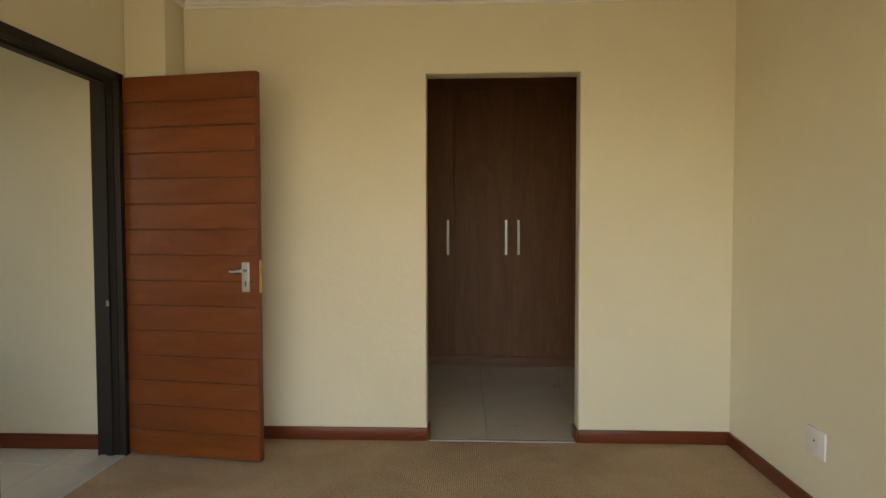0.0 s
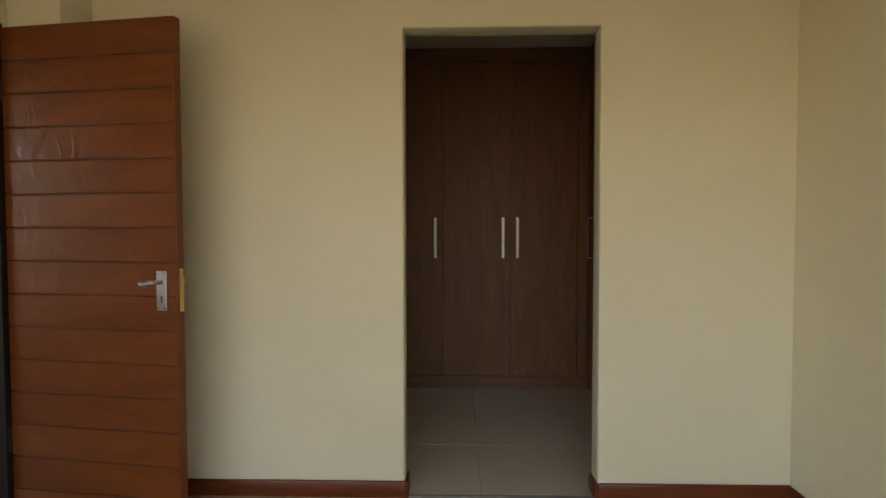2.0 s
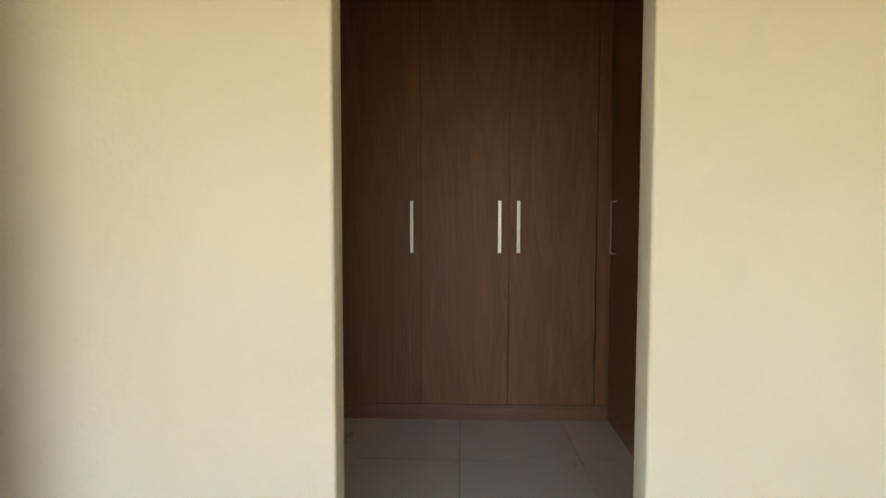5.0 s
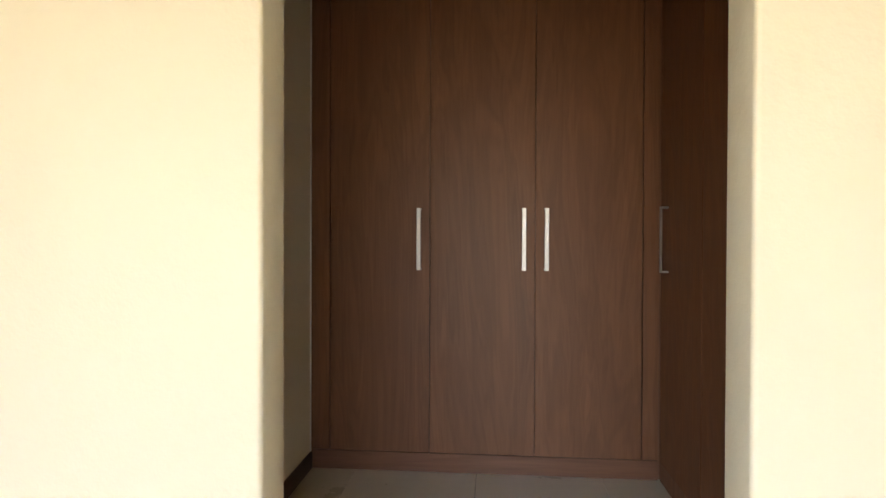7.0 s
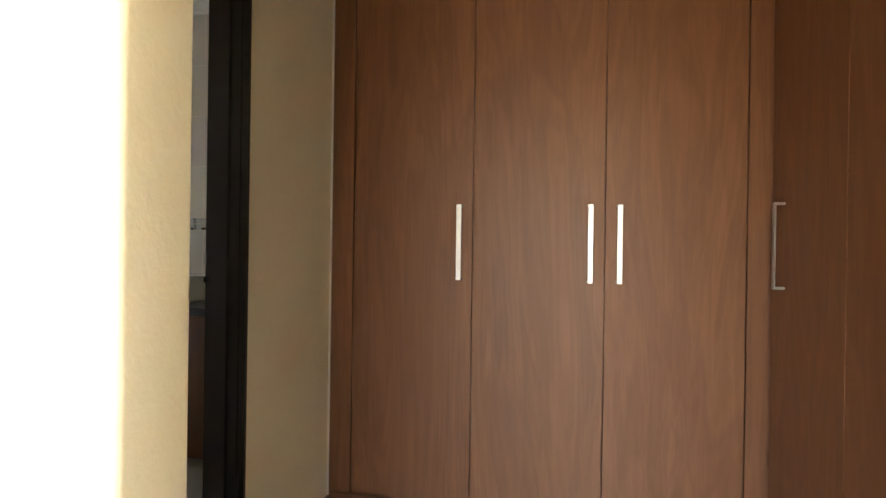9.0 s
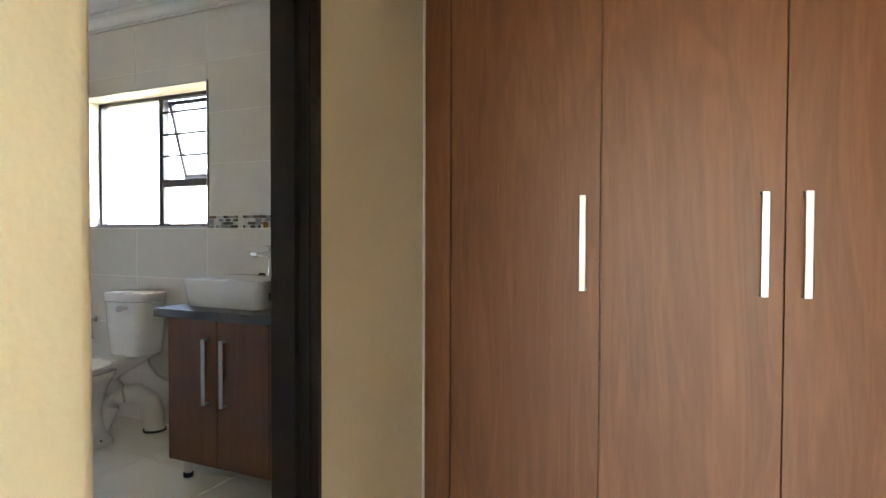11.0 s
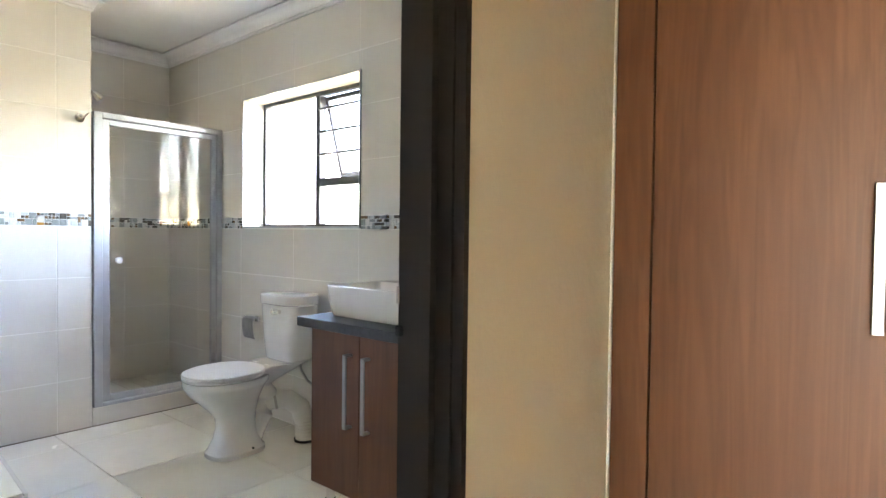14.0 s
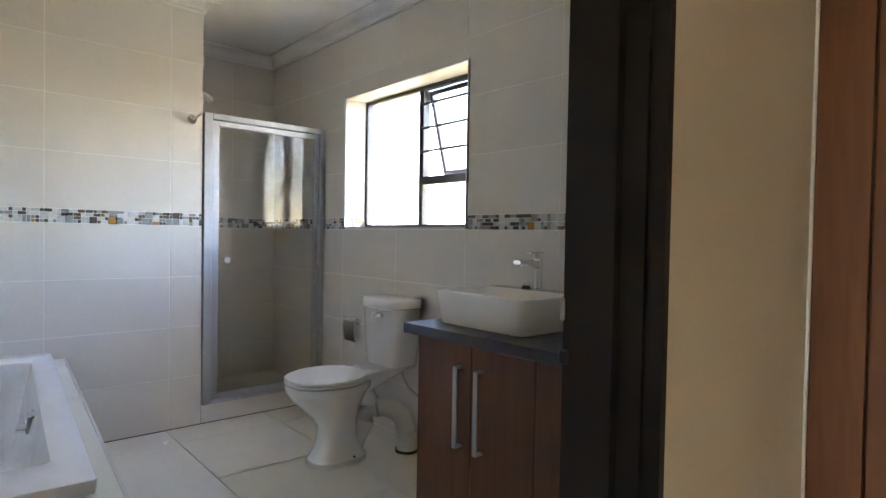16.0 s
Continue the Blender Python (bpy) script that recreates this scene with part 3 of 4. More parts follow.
for zz in (0.272, 0.366):
    part("screw_cap", tube([(EAST - 0.0088, -0.82, zz), (EAST - 0.0098, -0.82, zz)], 0.004, 10), PLASTIC, sock)

# ---- wardrobes ----


def bow_handle(parent, m, length=0.302):
    """A flat steel bow handle; local z runs up it and local -y sticks out."""
    bm = join(boxes((-0.0105, 0.0105, -0.036, -0.029, 0, length), bevel=0.0015), boxes((-0.0105, 0.0105, -0.030, 0.0, 0, 0.009), (-0.0105, 0.0105, -0.030, 0.0, length - 0.009, length), bevel=0.001))
    return part("handle", turned(bm, m), SATIN, parent, "brushed steel bow handle")


back_w = thing("wardrobe", 0.37, WARD_Y + 0.3, 0, "built-in walnut-look wardrobe with three tall doors", "wardrobe", "built-in wardrobes")
W0, W1, WZB, WZT = LEFT + 0.006, WARD_X - 0.004, 0.098, 2.462
part("carcass", boxes((W0, 1.85, WARD_Y + 0.02, BY - 0.01, 0.0, CEIL - 0.003)), BOARD_SIDE, back_w)
part("plinth", boxes((W0, W1, WARD_Y + 0.004, WARD_Y + 0.02, 0.0, WZB - 0.004), bevel=0.001), BOARD_X, back_w)
part("header", boxes((W0, W1, WARD_Y + 0.002, WARD_Y + 0.02, WZT + 0.004, CEIL - 0.003), bevel=0.001), BOARD_X, back_w)
part("filler", boxes((W0, -0.3865, WARD_Y + 0.002, WARD_Y + 0.02, WZB, WZT), bevel=0.001), BOARD, back_w)
part("filler", boxes((1.1415, W1, WARD_Y + 0.002, WARD_Y + 0.02, WZB, WZT), bevel=0.001), BOARD, back_w)
for x0, x1, hx in ((-0.383, 0.118, 0.066), (0.118, 0.63, 0.575), (0.63, 1.138, 0.683)):
    d = part("door", boxes((x0 + 0.002, x1 - 0.002, WARD_Y, WARD_Y + 0.018, WZB, WZT), bevel=0.0012), BOARD, back_w)
    bow_handle(d, pose(hx, WARD_Y, 1.0))

side_w = thing("wardrobe", WARD_X + 0.3, 0.95, 0, "built-in walnut-look wardrobe along the passage side", "wardrobe", "built-in wardrobes")
S0, S1 = WALL_T + 0.006, WARD_Y - 0.004
part("carcass", boxes((WARD_X + 0.02, 1.85, S0, WARD_Y + 0.015, 0.0, CEIL - 0.003)), BOARD_SIDE, side_w)
part("plinth", boxes((WARD_X + 0.004, WARD_X + 0.02, S0, S1, 0.0, WZB - 0.004), bevel=0.001), BOARD_SIDE, side_w)
part("header", boxes((WARD_X + 0.002, WARD_X + 0.02, S0, S1, WZT + 0.004, CEIL - 0.003), bevel=0.001), BOARD_SIDE, side_w)
part("filler", boxes((WARD_X + 0.002, WARD_X + 0.02, 1.7265, S1, WZB, WZT), bevel=0.001), BOARD, side_w)
part("filler", boxes((WARD_X + 0.002, WARD_X + 0.02, S0, 0.2485, WZB, WZT), bevel=0.001), BOARD, side_w)
for y0, y1, hy in ((1.24, 1.725, 1.671), (0.755, 1.24, 0.815), (0.25, 0.755, 0.69)):
    d = part("door", boxes((WARD_X, WARD_X + 0.018, y0 + 0.002, y1 - 0.002, WZB, WZT), bevel=0.0012), BOARD, side_w)
    bow_handle(d, pose(WARD_X, hy, 1.0, 0, 0, -90))

# ---- bathroom window ----
win = tagged(new("window_1"), "charcoal aluminium window with an open top-hung sash", "window", kind="structure")
FY0, FY1, MX, TZ = 2.785, 2.83, -2.752, 1.507
part("window_frame", boxes((VX0, VX0 + 0.028, FY0, FY1, VZ0, VZ1), (VX1 - 0.028, VX1, FY0, FY1, VZ0, VZ1), (VX0 + 0.028, VX1 - 0.028, FY0, FY1, VZ0, VZ0 + 0.024), (VX0 + 0.028, VX1 - 0.028, FY0, FY1, VZ1 - 0.03, VZ1), bevel=0.002), WIN_FRAME, win)
part("mullion", boxes((MX - 0.021, MX + 0.021, FY0 - 0.004, FY1, VZ0 + 0.024, VZ1 - 0.03), bevel=0.002), WIN_FRAME, win)
part("transom", boxes((MX + 0.021, VX1 - 0.028, FY0 - 0.004, FY1, TZ - 0.024, TZ + 0.024), bevel=0.002), WIN_FRAME, win)


def pane_of(x0, x1, z0, z1, y, parent, m=None):
    bm = boxes((x0, x1, y, y + 0.004, z0, z1))
    if m:
        turned(bm, m)
    p = part("pane", bm, PANE, parent)
    p.visible_shadow = False
    return p


pane_of(VX0 + 0.028, MX - 0.021, VZ0 + 0.024, VZ1 - 0.03, 2.81, win)
pane_of(MX + 0.021, VX1 - 0.028, VZ0 + 0.024, TZ - 0.024, 2.81, win)
SM = Matrix.Translation((0, 2.825, VZ1 - 0.034)) @ pose(0, 0, 0, 15, 0, 0)
a0, a1, hh = MX + 0.026, VX1 - 0.032, VZ1 - 0.034 - TZ - 0.03
sash = part("sash", turned(boxes((a0, a0 + 0.026, -0.014, 0.014, -hh, 0), (a1 - 0.026, a1, -0.014, 0.014, -hh, 0), (a0 + 0.026, a1 - 0.026, -0.014, 0.014, -0.028, 0), (a0 + 0.026, a1 - 0.026, -0.014, 0.014, -hh, -hh + 0.028), bevel=0.002), SM), WIN_FRAME, win, "sash pushed open at the bottom")
pane_of(a0 + 0.026, a1 - 0.026, -hh + 0.028, -0.028, -0.002, sash, SM)
part("stay", tube([(VX1 - 0.05, 2.80, TZ + 0.03), (VX1 - 0.06, 2.775, TZ + 0.055), (VX1 - 0.045, 2.768, TZ + 0.12)], 0.006, 8), WIN_FRAME, win)
for x in (a0 + 0.012, a1 - 0.012):
    part("friction_stay", tube([(x, 2.83, VZ1 - 0.13), (x, 2.885, VZ1 - 0.215)], 0.006, 8), SATIN, win)
for z in (1.961, 1.818, 1.679):
    part("burglar_bar", tube([(MX + 0.01, 2.776, z), (VX1 - 0.001, 2.776, z)], 0.008, 8), WIN_FRAME, win)
part("reveal_lining", boxes((VX0, VX0 + 0.006, BY, FY0, VZ0, VZ1), (VX1 - 0.006, VX1, BY, FY0, VZ0, VZ1), (VX0 + 0.006, VX1 - 0.006, BY, FY0, VZ1 - 0.006, VZ1), (VX0 + 0.006, VX1 - 0.006, BY, FY0, VZ0, VZ0 + 0.006)), WALL_TILE, win, "pale tiled window reveal")
part("edge_trim", boxes((VX0 - 0.004, VX0 + 0.004, BY - 0.011, BY - 0.001, VZ0 - 0.004, VZ1 + 0.004), (VX1 - 0.004, VX1 + 0.004, BY - 0.011, BY - 0.001, VZ0 - 0.004, VZ1 + 0.004), (VX0 + 0.004, VX1 - 0.004, BY - 0.011, BY - 0.001, VZ1 - 0.004, VZ1 + 0.004), (VX0 + 0.004, VX1 - 0.004, BY - 0.011, BY - 0.001, VZ0 - 0.004, VZ0 + 0.004)), ALU, win)

# ---- shower ----
sh = thing("shower_enclosure", BX - 0.02, 2.27, 0.11, "silver framed clear glass shower door", "shower")
SZ0, SZ1, SY0, SY1 = 0.112, 1.905, SHOWER_Y + 0.009, BY - 0.009
part("wall_profile", boxes((BX - 0.045, BX + 0.012, SY0, SY0 + 0.050, SZ0, SZ1), bevel=0.003), ALU, sh)
part("wall_profile", boxes((BX - 0.045, BX + 0.012, SY1 - 0.036, SY1, SZ0, SZ1), bevel=0.003), ALU, sh)
part("top_rail", boxes((BX - 0.045, BX + 0.012, SY0 + 0.050, SY1 - 0.036, SZ1 - 0.036, SZ1), bevel=0.003), ALU, sh)
part("bottom_rail", boxes((BX - 0.045, BX + 0.012, SY0 + 0.050, SY1 - 0.036, SZ0, SZ0 + 0.02), bevel=0.003), ALU, sh)
DS0, DS1, DZ0, DZ1 = SY0 + 0.054, SY1 - 0.040, SZ0 + 0.024, SZ1 - 0.04
dr = part("door", boxes((BX - 0.032, BX - 0.004, DS0, DS0 + 0.040, DZ0, DZ1), (BX - 0.032, BX - 0.004, DS1 - 0.030, DS1, DZ0, DZ1), (BX - 0.032, BX - 0.004, DS0 + 0.040, DS1 - 0.030, DZ1 - 0.032, DZ1), (BX - 0.032, BX - 0.004, DS0 + 0.040, DS1 - 0.030, DZ0, DZ0 + 0.038), bevel=0.002), ALU, sh)
gp = part("glass", boxes((BX - 0.021, BX - 0.015, DS0 + 0.038, DS1 - 0.028, DZ0 + 0.036, DZ1 - 0.030)), SHOWER_GLASS, dr, "clear shower glass")
gp.visible_shadow = False
KY, KZ = 1.948, 1.005
part("knob", join(tube([(BX - 0.015, KY, KZ), (BX + 0.006, KY, KZ)], 0.009, 16), tube([(BX + 0.006, KY, KZ), (BX + 0.010, KY, KZ), (BX + 0.024, KY, KZ), (BX + 0.028, KY, KZ)], [0.016, 0.021, 0.021, 0.016], 24)), PLASTIC, dr, "round white door knob", smooth=True)
structure("trim_shower_kerb", boxes((BX - 0.12, BX + 0.006, SHOWER_Y, BY - 0.009, -0.01, 0.11), bevel=0.003), WALL_TILE, "tiled shower kerb", "shower kerb")
tray = structure("floor_shower", boxes((SHOWER_X, BX - 0.12, SHOWER_Y, BY, -0.01, 0.05)), GROUT, "tiled shower floor with a drain", "shower floor")
waste = thing("shower_drain", -3.93, 2.0, 0.058, "small dark metal shower drain", "drain")
part("grate", tube([(-3.93, 2.0, 0.058), (-3.93, 2.0, 0.064)], 0.045, 20), SATIN, waste)
rose = thing("wall_shower", -3.98, SHOWER_Y, 2.09, "chrome shower head on a short arm", "shower head")
part("wall_flange", tube([(-3.98, SHOWER_Y + 0.008, 2.10), (-3.98, SHOWER_Y + 0.016, 2.10)], 0.028, 20), CHROME, rose)
part("arm", tube([(-3.98, SHOWER_Y + 0.01, 2.10), (-3.98, SHOWER_Y + 0.09, 2.10), (-3.98, SHOWER_Y + 0.12, 2.085)], 0.010, 12), CHROME, rose, smooth=True)
part("head", tube([(-3.98, SHOWER_Y + 0.11, 2.095), (-3.98, SHOWER_Y + 0.15, 2.065), (-3.98, SHOWER_Y + 0.165, 2.05)], [0.012, 0.026, 0.026], 20), CHROME, rose, smooth=True)
hook = thing("robe_hook", BX, 1.734, 1.848, "small chrome robe hook on the tiles", "hook")
part("base", tube([(BX + 0.008, 1.734, 1.848), (BX + 0.018, 1.734, 1.848)], 0.026, 20), CHROME, hook, smooth=True)
part("peg", join(tube([(BX + 0.016, 1.734, 1.848), (BX + 0.045, 1.734, 1.846)], 0.012, 12), tube([(BX + 0.045, 1.734, 1.846), (BX + 0.06, 1.749, 1.858), (BX + 0.066, 1.767, 1.878)], [0.007, 0.006, 0.005], 10), tube([(BX + 0.045, 1.734, 1.846), (BX + 0.06, 1.719, 1.853), (BX + 0.066, 1.705, 1.864)], [0.007, 0.006, 0.005], 10)), CHROME, hook, smooth=True)

# ---- toilet ----
CX = -2.65
toilet = thing("toilet", CX, 2.2, 0, "white ceramic close-coupled toilet with the lid down", "toilet")
bowl_rows = [(0.0, 2.16, 0.114, 0.150, 0.165, 2.6), (0.022, 2.16, 0.113, 0.148, 0.163, 2.6), (0.034, 2.16, 0.103, 0.137, 0.150, 2.5), (0.09, 2.16, 0.087, 0.110, 0.128, 2.3), (0.15, 2.16, 0.079, 0.098, 0.115, 2.2), (0.20, 2.16, 0.082, 0.104, 0.118, 2.1),
             (0.25, 2.15, 0.101, 0.135, 0.135, 2.05), (0.30, 2.135, 0.130, 0.172, 0.160, 2.05), (0.345, 2.12, 0.158, 0.203, 0.190, 2.1), (0.375, 2.115, 0.172, 0.217, 0.213, 2.15), (0.385, 2.115, 0.179, 0.222, 0.222, 2.2), (0.405, 2.115, 0.182, 0.225, 0.225, 2.2), (0.417, 2.115, 0.180, 0.222, 0.223, 2.2), (0.420, 2.115, 0.14, 0.18, 0.19, 2.2)]
part("bowl", loft([oval(CX, cy, z, rx, fr, bk, 44, pw) for z, cy, rx, fr, bk, pw in bowl_rows]), CERAMIC, toilet, smooth=True)
part("trapway", tube([(CX, 2.22, 0.36), (CX + 0.002, 2.30, 0.335), (CX + 0.008, 2.35, 0.275), (CX + 0.007, 2.325, 0.18), (CX + 0.002, 2.28, 0.09), (CX, 2.25, 0.02)], [0.060, 0.070, 0.066, 0.058, 0.056, 0.060], 24), CERAMIC, toilet, smooth=True)
part("neck", loft([oval(CX, 2.27, 0.325, 0.060, 0.09, 0.07, 32, 2.4), oval(CX, 2.31, 0.365, 0.080, 0.13, 0.09, 32, 2.8), oval(CX, 2.37, 0.405, 0.103, 0.18, 0.125, 32, 3.2), oval(CX, 2.42, 0.437, 0.119, 0.19, 0.155, 32, 3.6), oval(CX, 2.45, 0.455, 0.125, 0.165, 0.165, 32, 3.8)]), CERAMIC, toilet, smooth=True)
part("cistern", loft([oval(CX, 2.505, 0.452, 0.125, 0.085, 0.11, 40, 3.6), oval(CX, 2.505, 0.463, 0.138, 0.095, 0.115, 40, 3.6), oval(CX, 2.505, 0.61, 0.157, 0.106, 0.122, 40, 3.6), oval(CX, 2.505, 0.776, 0.168, 0.113, 0.124, 40, 3.6)]), CERAMIC, toilet, smooth=True)
part("cistern_lid", loft([oval(CX, 2.505, 0.778, 0.169, 0.114, 0.124, 40, 3.5), oval(CX, 2.505, 0.782, 0.176, 0.121, 0.125, 40, 3.5), oval(CX, 2.505, 0.818, 0.176, 0.121, 0.125, 40, 3.5), oval(CX, 2.505, 0.830, 0.168, 0.113, 0.12, 40, 4.0), oval(CX, 2.505, 0.835, 0.12, 0.075, 0.09, 40, 3.5)]), CERAMIC, toilet, smooth=True)
lev = part("flush_lever", join(tube([(CX + 0.035, 2.402, 0.742), (CX + 0.035, 2.366, 0.742)], 0.018, 16), tube([(CX + 0.035, 2.370, 0.742), (CX + 0.07, 2.362, 0.744), (CX + 0.11, 2.364, 0.750)], [0.012, 0.009, 0.012], 12)), CHROME, toilet, "chrome flush lever", smooth=True)
part("seat", loft([oval(CX, 2.10, 0.422, 0.178, 0.205, 0.205, 44, 2.15), oval(CX, 2.10, 0.428, 0.184, 0.211, 0.21, 44, 2.15), oval(CX, 2.10, 0.438, 0.184, 0.211, 0.21, 44, 2.15), oval(CX, 2.10, 0.440, 0.17, 0.197, 0.2, 44, 2.15)]), PLASTIC, toilet, smooth=True)
part("seat_lid", loft([oval(CX, 2.10, 0.441, 0.178, 0.205, 0.207, 44, 2.15), oval(CX, 2.10, 0.444, 0.184, 0.211, 0.212, 44, 2.15), oval(CX, 2.10, 0.454, 0.182, 0.209, 0.21, 44, 2.15), oval(CX, 2.10, 0.462, 0.165, 0.187, 0.19, 44, 2.15), oval(CX, 2.10, 0.467, 0.11, 0.125, 0.13, 44, 2.1)]), PLASTIC, toilet, smooth=True)
for dx in (-0.06, 0.06):
    part("hinge", tube([(CX + dx - 0.02, 2.322, 0.446), (CX + dx + 0.02, 2.322, 0.446)], 0.011, 12), PLASTIC, toilet)
part("waste_pipe", tube([(CX + 0.008, 2.345, 0.23), (CX + 0.03, 2.395, 0.245), (CX + 0.075, 2.455, 0.24), (CX + 0.115, 2.505, 0.19), (CX + 0.132, 2.525, 0.10), (CX + 0.135, 2.528, 0.0)], [0.052, 0.055, 0.056, 0.056, 0.056, 0.057], 20), PIPE_WHITE, toilet, "off-white waste pipe bending into the floor", smooth=True)
part("pipe_seal", tube([(CX + 0.026, 2.388, 0.243), (CX + 0.033, 2.400, 0.2455)], 0.0595, 20), PIPE_GREY, toilet, "grey rubber pan connector")
part("pipe_collar", tube([(CX + 0.135, 2.528, 0.0), (CX + 0.135, 2.528, 0.012)], 0.066, 20), RUBBER, toilet)
for k in range(5):
    z = 0.03 + 0.02 * k
    part("pipe_rib", tube([(CX + 0.1345, 2.527, z), (CX + 0.1345, 2.527, z + 0.007)], 0.0595, 20), PIPE_WHITE, toilet)
part("supply_hose", tube([(CX + 0.11, 2.50, 0.455), (CX + 0.115, 2.51, 0.40), (CX + 0.13, 2.54, 0.34), (CX + 0.17, 2.57, 0.30), (CX + 0.22, 2.60, 0.285), (CX + 0.235, BY - 0.009, 0.285)], 0.007, 10), SATIN, toilet, "braided steel supply hose", smooth=True)
for s in (-1, 1):
    part("bolt_cap", tube([(CX + s * 0.092, 2.21, 0.03), (CX + s * 0.106, 2.21, 0.032)], 0.006, 8), RUBBER, toilet)

tp = thing("toilet_roll_holder", -3.210, BY, 0.58, "chrome toilet roll holder with a curved cover", "toilet roll holder")
part("wall_mount", boxes((-3.185, -3.145, BY - 0.03, BY - 0.008, 0.600, 0.640), bevel=0.005, seg=2), CHROME, tp)
part("arm", tube([(-3.165, BY - 0.025, 0.625), (-3.165, BY - 0.055, 0.615), (-3.230, BY - 0.06, 0.605)], 0.006, 10), CHROME, tp, smooth=True)
cov = [(-0.010, 0.004), (-0.040, 0.006), (-0.060, -0.004), (-0.068, -0.025), (-0.066, -0.07), (-0.060, -0.115), (-0.050, -0.135)]
part("cover", loft([[(x, BY - 0.003 + d, 0.628 + z) for d, z in cov] + [(x, BY + d, 0.626 + z) for d, z in cov[::-1]] for x in (-3.268, -3.262, -3.148, -3.142)]), SATIN, tp, "curved steel flap", smooth=True)

# ---- vanity ----
VL, VR, VF = -1.845, -0.94, 2.06
van = thing("vanity_cabinet", -1.46, 2.33, 0, "brown wood-look vanity cabinet on chrome legs", "cabinet")
part("body", boxes((VL, VR, VF + 0.02, BY - 0.012, 0.105, 0.791), bevel=0.001), VANITY, van)
for x0, x1, hx in ((VL, -1.535, -1.587), (-1.535, -1.234, -1.479), (-1.234, VR, -1.2)):
    d = part("door", boxes((x0 + 0.0015, x1 - 0.0015, VF, VF + 0.018, 0.106, 0.788), bevel=0.0012), VANITY, van)
    if hx < -1.3:
        bow_handle(d, pose(hx, VF, 0.397), 0.302)
for x in (VL + 0.05, VR - 0.05):
    for y in (VF + 0.07, BY - 0.08):
        lg = part("leg", tube([(x, y, 0.02), (x, y, 0.105)], 0.019, 16), CHROME, van, "round chrome leg", smooth=True)
        part("foot", tube([(x, y, 0.0), (x, y, 0.021)], 0.023, 16), RUBBER, lg)
top = thing("countertop", -1.46, 2.30, 0.785, "dark polished granite top on the vanity", "countertop")
part("slab", boxes((VL - 0.018, VR + 0.02, 1.995, BY - 0.010, 0.792, 0.832), bevel=0.003, seg=2), GRANITE, top)

BCX, BCY = -1.552, 2.285
basin = thing("wash_basin", BCX, BCY, 0.833, "white rectangular ceramic vessel basin", "basin")


def rrect(cx, cy, z, hx, hy, r, n=6):
    out = []
    for qx, qy, a0 in ((1, 1, 0), (-1, 1, 90), (-1, -1, 180), (1, -1, 270)):
        for i in range(n):
            a = radians(a0 + 90 * i / (n - 1))
            out.append((cx + qx * (hx - r) + r * math.cos(a), cy + qy * (hy - r) + r * math.sin(a), z))
    return out


IY = BCY - 0.042
part("bowl", loft([rrect(BCX, BCY, 0.8332, 0.216, 0.178, 0.036), rrect(BCX, BCY, 0.836, 0.221, 0.183, 0.036), rrect(BCX, BCY, 0.845, 0.224, 0.186, 0.036), rrect(BCX, BCY, 0.957, 0.240, 0.200, 0.034), rrect(BCX, BCY, 0.964, 0.239, 0.199, 0.034), rrect(BCX, BCY, 0.966, 0.236, 0.196, 0.032),
                   rrect(BCX, IY, 0.966, 0.229, 0.148, 0.030), rrect(BCX, IY, 0.960, 0.226, 0.145, 0.030), rrect(BCX, IY, 0.88, 0.215, 0.128, 0.045), rrect(BCX, IY, 0.866, 0.15, 0.085, 0.06)]), CERAMIC, basin, smooth=True)
part("drain", tube([(BCX, IY, 0.864), (BCX, IY, 0.870)], 0.03, 20), CHROME, basin)
plug = thing("basin_plug", BCX - 0.06, 2.443, 0.965, "black rubber plug lying beside the tap", "plug")
part("stopper", tube([(BCX - 0.06, 2.443, 0.9662), (BCX - 0.06, 2.443, 0.978)], [0.019, 0.016], 16), RUBBER, plug)
part("ring", tube([(BCX - 0.066, 2.443, 0.977), (BCX - 0.066, 2.443, 0.987), (BCX - 0.054, 2.443, 0.987), (BCX - 0.054, 2.443, 0.977)], 0.003, 8), CHROME, plug)
tap = thing("basin_tap", BCX, 2.445, 0.965, "chrome single-lever basin mixer", "tap")
TX, TY = BCX, 2.445
part("base", tube([(TX, TY, 0.9662), (TX, TY, 0.970), (TX, TY, 0.974)], [0.027, 0.026, 0.021], 28), CHROME, tap, smooth=True)
part("body", tube([(TX, TY, 0.973), (TX, TY, 1.02), (TX, TY, 1.05), (TX, TY, 1.085), (TX, TY, 1.092)], [0.0205, 0.0185, 0.019, 0.021, 0.019], 28), CHROME, tap, smooth=True)
spout_rings = [[(x, y, zc + h) for x, h, _ in rrect(TX, 0, 0, hw, hh, 0.006, 4)] for y, zc, hw, hh in ((TY - 0.004, 1.066, 0.017, 0.016), (TY - 0.06, 1.076, 0.018, 0.012), (TY - 0.128, 1.079, 0.019, 0.009), (TY - 0.131, 1.079, 0.018, 0.008))]
part("spout", loft(spout_rings), CHROME, tap, smooth=True)
part("aerator", tube([(TX, TY - 0.113, 1.062), (TX, TY - 0.113, 1.072)], 0.011, 16), SATIN, tap)
part("neck", tube([(TX, TY, 1.091), (TX, TY, 1.112)], 0.014, 20), SATIN, tap, smooth=True)
part("lever", boxes((TX - 0.013, TX + 0.013, TY - 0.062, TY + 0.018, 1.112, 1.119), bevel=0.0025, seg=2), CHROME, tap)

